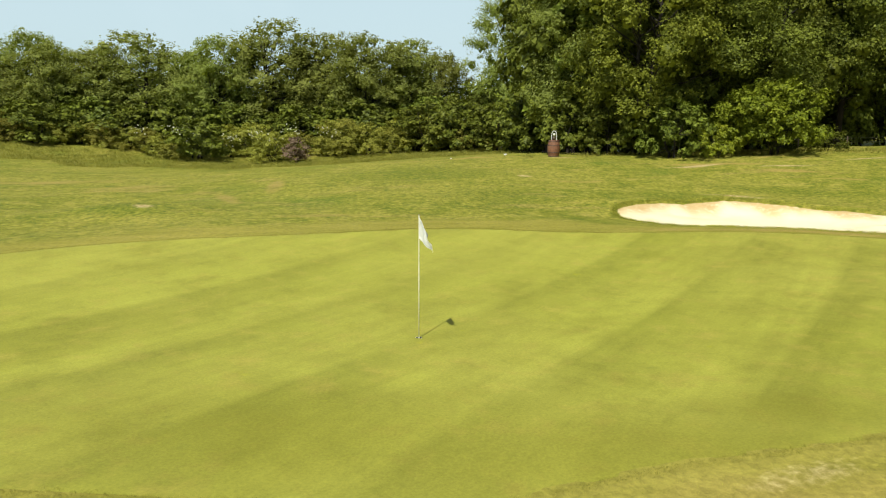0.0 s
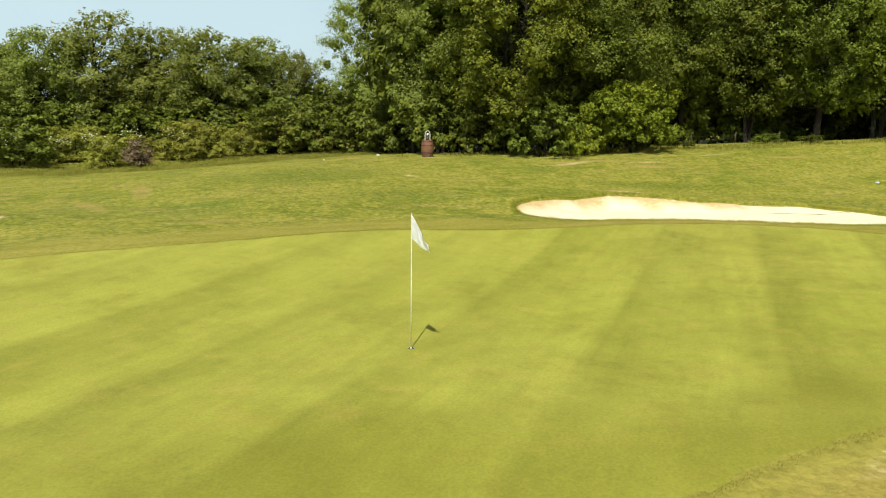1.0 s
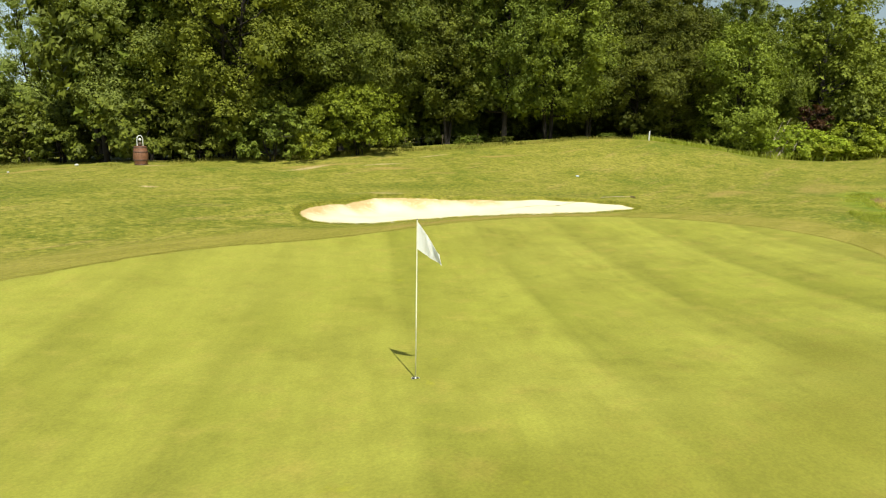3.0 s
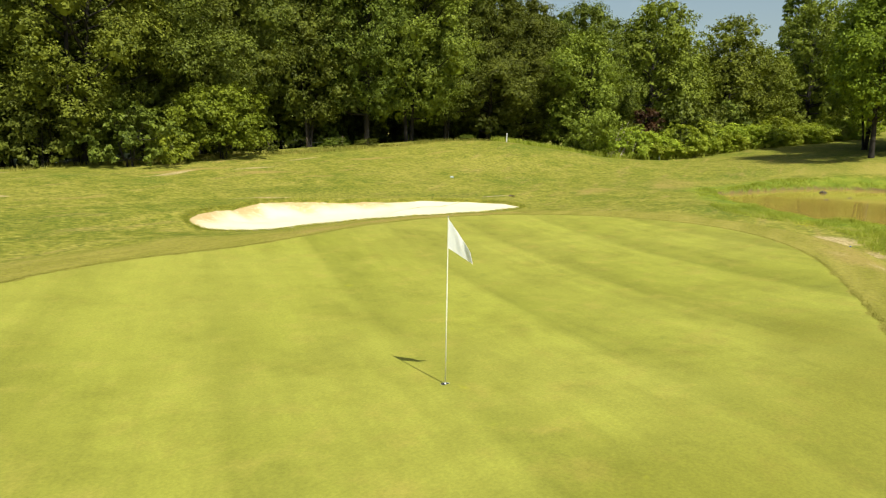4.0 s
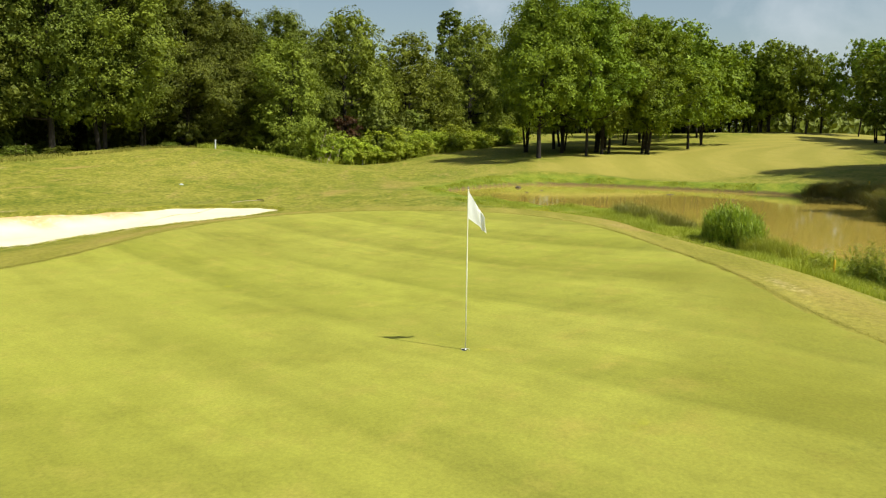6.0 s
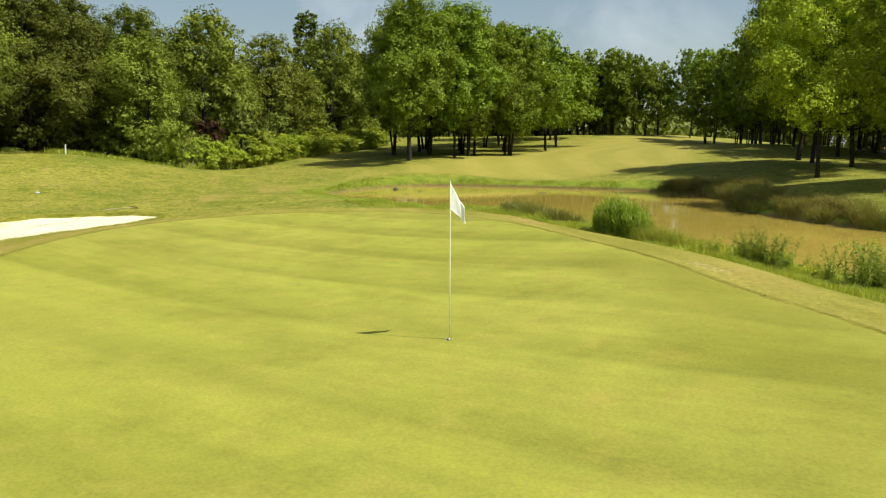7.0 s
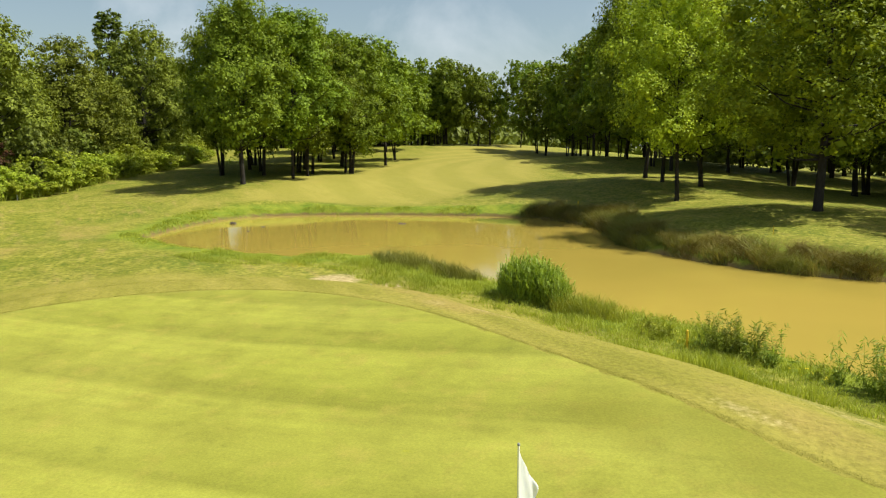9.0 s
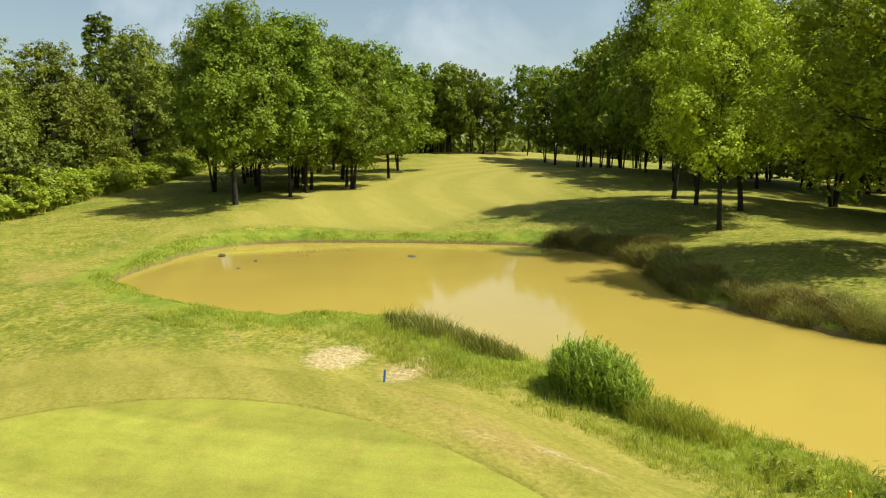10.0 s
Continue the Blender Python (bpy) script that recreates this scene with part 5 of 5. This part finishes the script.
def barrel(x, y):
    ob = thing("wine_barrel", pose(x, y, land_at(x, y) - 0.02) @ Matrix.Scale(1.12, 4), "reddish brown wooden barrel on the grass by the wood", "barrel")
    bm = bmesh.new()
    staves, levels = 18, 8
    for s in range(staves):
        a0, a1 = 2 * math.pi * (s + 0.03) / staves, 2 * math.pi * (s + 0.97) / staves
        rows = []
        for k in range(levels + 1):
            h = k / levels
            r = 0.27 + 0.075 * math.sin(math.pi * h)
            rows.append([bm.verts.new((r * math.cos(a), r * math.sin(a), 0.92 * h)) for a in (a0, (a0 + a1) / 2, a1)])
        for a, b in zip(rows, rows[1:]):
            for k in range(2):
                bm.faces.new((a[k], a[k + 1], b[k + 1], b[k]))
    part("staves", bm, OAK, ob)
    part("core", lathe([(0.262, 0.01), (0.31, 0.25), (0.337, 0.46), (0.31, 0.67), (0.262, 0.89)], 24), OAK, ob)
    for h in (0.06, 0.27, 0.65, 0.86):
        r = 0.278 + 0.075 * math.sin(math.pi * h / 0.92)
        part("hoop", lathe([(r, h - 0.025), (r + 0.006, h - 0.02), (r + 0.006, h + 0.02), (r, h + 0.025)], 24), IRON, ob)
    z = land_at(x, y) + 1.005
    wash = thing("ball_washer", pose(x, y, z), "small white metal stand with a round head on the barrel", "ball washer")
    part("bracket", tubes_mesh("bracket", [([(-0.15, 0, 0), (-0.15, 0, 0.3), (-0.13, 0, 0.46), (-0.07, 0, 0.54), (0, 0, 0.56), (0.07, 0, 0.54), (0.13, 0, 0.46), (0.15, 0, 0.3), (0.15, 0, 0)], [0.022] * 9)], WHITE_PAINT, 8), None, wash)
    part("bowl", lathe([(0.03, 0.0), (0.08, 0.03), (0.10, 0.14), (0.07, 0.2), (0.03, 0.22)], 16), DARK_WOOD, wash)
    part("head", lathe([(0.02, 0.26), (0.06, 0.29), (0.075, 0.35), (0.055, 0.41), (0.02, 0.43)], 16), WHITE_PAINT, wash)


barrel(5.98, 44.6)


def stake(name, x, y, tall, size, mat, label, lean=(2, -1)):
    ob = new(name)
    ob.matrix_basis = pose(x, y, land_at(x, y) - 0.05, lean[0], lean[1], 20)
    tagged(ob, label, "stake", "course stakes")
    part("post", box(size, size, tall, 0.006, (0, 0, tall / 2)), mat, ob)
    part("cap", lathe([(size * 0.62, tall - 0.002), (size * 0.55, tall + 0.012), (0.01, tall + 0.03)], 8), mat, ob)
    return ob


stake("white_stake", 56.6, 31.3, 0.75, 0.09, WHITE_PAINT, "short white boundary stake in the grass")
stake("white_stake", 43.4, 39.2, 0.75, 0.09, WHITE_PAINT, "short white boundary stake in the grass")
stake("yellow_stake", 9.15, 4.3, 0.42, 0.045, YELLOW_PAINT, "yellow water hazard stake in the bank grass", (4, 3))
stake("yellow_stake", 38.0, -6.3, 0.55, 0.06, YELLOW_PAINT, "yellow water hazard stake in the bank grass")
stake("yellow_stake", 20.2, -6.6, 0.4, 0.02, YELLOW_PAINT, "yellow water hazard stake in the bank grass")
stake("blue_stake", 17.95, 9.94, 0.34, 0.045, BLUE_PAINT, "blue plastic marker stake by the bare patch", (6, 2))
stake("white_stake", 76.0, 28.0, 0.8, 0.09, WHITE_PAINT, "short white boundary stake in the grass")


def tee_marker(x, y, size):
    ob = thing("tee_marker", pose(x, y, land_at(x, y) + 0.02, 0, 0, 15), "small white tee marker block on the tee", "tee marker", "tee markers")
    part("block", box(size * 1.6, size, size * 0.9, 0.03, (0, 0, size * 0.45)), WHITE_PAINT, ob)
    part("spike", lathe([(0.012, -0.1), (0.014, 0.02)], 8), IRON, ob)


tee_marker(3.1, 45.9, 0.12)
tee_marker(-0.3, 44.0, 0.08)


def marker_plate(x, y):
    ob = thing("sprinkler_cover", pose(x, y, land_at(x, y) + 0.015), "flat pale blue sprinkler cover in the grass", "sprinkler cover")
    part("plate", lathe([(0.10, -0.03), (0.11, 0.03), (0.09, 0.045)], 20), PALE_BLUE, ob)
    part("lid", lathe([(0.05, 0.045), (0.045, 0.06)], 16), WHITE_PAINT, ob)


PALE_BLUE = paint_material("pale_blue_plastic", (0.55, 0.65, 0.72), 0.45)
marker_plate(26.7, 32.1)


def rake(x, y, turn):
    ob = thing("bunker_rake", pose(x, y, land_at(x, y) + 0.05, 0, 0, turn), "wooden bunker rake lying on the grass edge", "rake")
    part("handle", tubes_mesh("handle", [([(0, 0, 0.02), (0.8, 0.01, 0.05), (1.7, 0, 0.03)], [0.012, 0.012, 0.011])], PALE_WOOD, 8), None, ob)
    head = part("head", box(0.035, 0.5, 0.035, 0.008, (1.72, 0, 0.05)), IRON, ob)
    for k in range(9):
        part("tooth", lathe([(0.009, -0.03), (0.009, 0.04)], 6), IRON, head).location = (1.72, -0.24 + k * 0.06, 0.0)


rake(22.3, 26.8, -25)


def stick_pile(x, y):
    ob = thing("brush_pile", pose(x, y, land_at(x, y)), "pile of bleached dead branches by the hedge", "brush pile")
    r = random.Random(8)
    for k in range(34):
        a = r.uniform(-0.3, 0.5)
        ln = r.uniform(2.2, 4.0)
        s = Vector((r.uniform(-1.6, 0.4), r.uniform(-0.7, 0.7), r.uniform(0.0, 0.3)))
        e = s + Vector((math.cos(a) * ln * 0.8, r.uniform(-0.4, 0.4), ln * r.uniform(0.45, 0.85)))
        part("branch", tubes_mesh("branch", [([s, s.lerp(e, 0.5) + Vector((0, 0, r.uniform(-0.1, 0.2))), e], [0.035, 0.025, 0.008])], PALE_WOOD, 5), None, ob)


stick_pile(54.2, 34.0)


def rock(x, y, z, sx, sy, sz, seed):
    bm = bmesh.new()
    bmesh.ops.create_icosphere(bm, subdivisions=3, radius=1)
    for v in bm.verts:
        v.co *= 0.8 + 0.35 * noise.noise(v.co * 1.7 + Vector((seed, 0, 0)))
        v.co = Vector((v.co.x * sx, v.co.y * sy, v.co.z * sz))
    ob = part("rock", bm, STONE)
    ob.location = (x, y, z)
    tagged(ob, "dark stone rising out of the muddy water", "rock", "pond rocks")


rock(41.5, 15.0, 0.02, 0.28, 0.22, 0.14, 1.0)
rock(39.2, 13.2, -0.01, 0.5, 0.12, 0.05, 2.0)
rock(37.0, 14.0, -0.01, 0.35, 0.12, 0.05, 3.0)
rock(38.5, 5.0, -0.01, 0.6, 0.3, 0.04, 4.0)


def wire_fence(points):
    """A low stock fence in the shade of the wood: rough posts and two wires."""
    ob = thing("wire_fence", pose(points[0][0], points[0][1], land_at(*points[0])), "low wire fence with rough wooden posts under the trees", "fence")
    base = Vector((points[0][0], points[0][1], land_at(*points[0])))
    feet = [Vector((x, y, land_at(x, y))) - base for x, y in points]
    r = random.Random(3)
    for p in feet:
        post = part("post", lathe([(0.045, -0.2), (0.042, 0.6), (0.036, 0.72), (0.012, 0.75)], 8), DARK_WOOD, ob)
        post.matrix_basis = pose(p.x, p.y, p.z, r.uniform(-4, 4), r.uniform(-4, 4), 0)
    for h in (0.35, 0.62):
        for a, b in zip(feet, feet[1:]):
            s, e = a + Vector((0, 0, h)), b + Vector((0, 0, h))
            part("wire", tubes_mesh("wire", [([s, s.lerp(e, 0.5) - Vector((0, 0, 0.03)), e], [0.003, 0.003, 0.003])], GALVANISED, 5), None, ob)


GALVANISED = paint_material("galvanised_wire", (0.20, 0.19, 0.17), 0.6, 0.5)
wire_fence([(12.5, 46.6), (15.5, 46.8), (18.5, 46.5), (21.5, 46.2), (24.5, 46.1), (27.5, 45.7), (30.5, 45.2)])
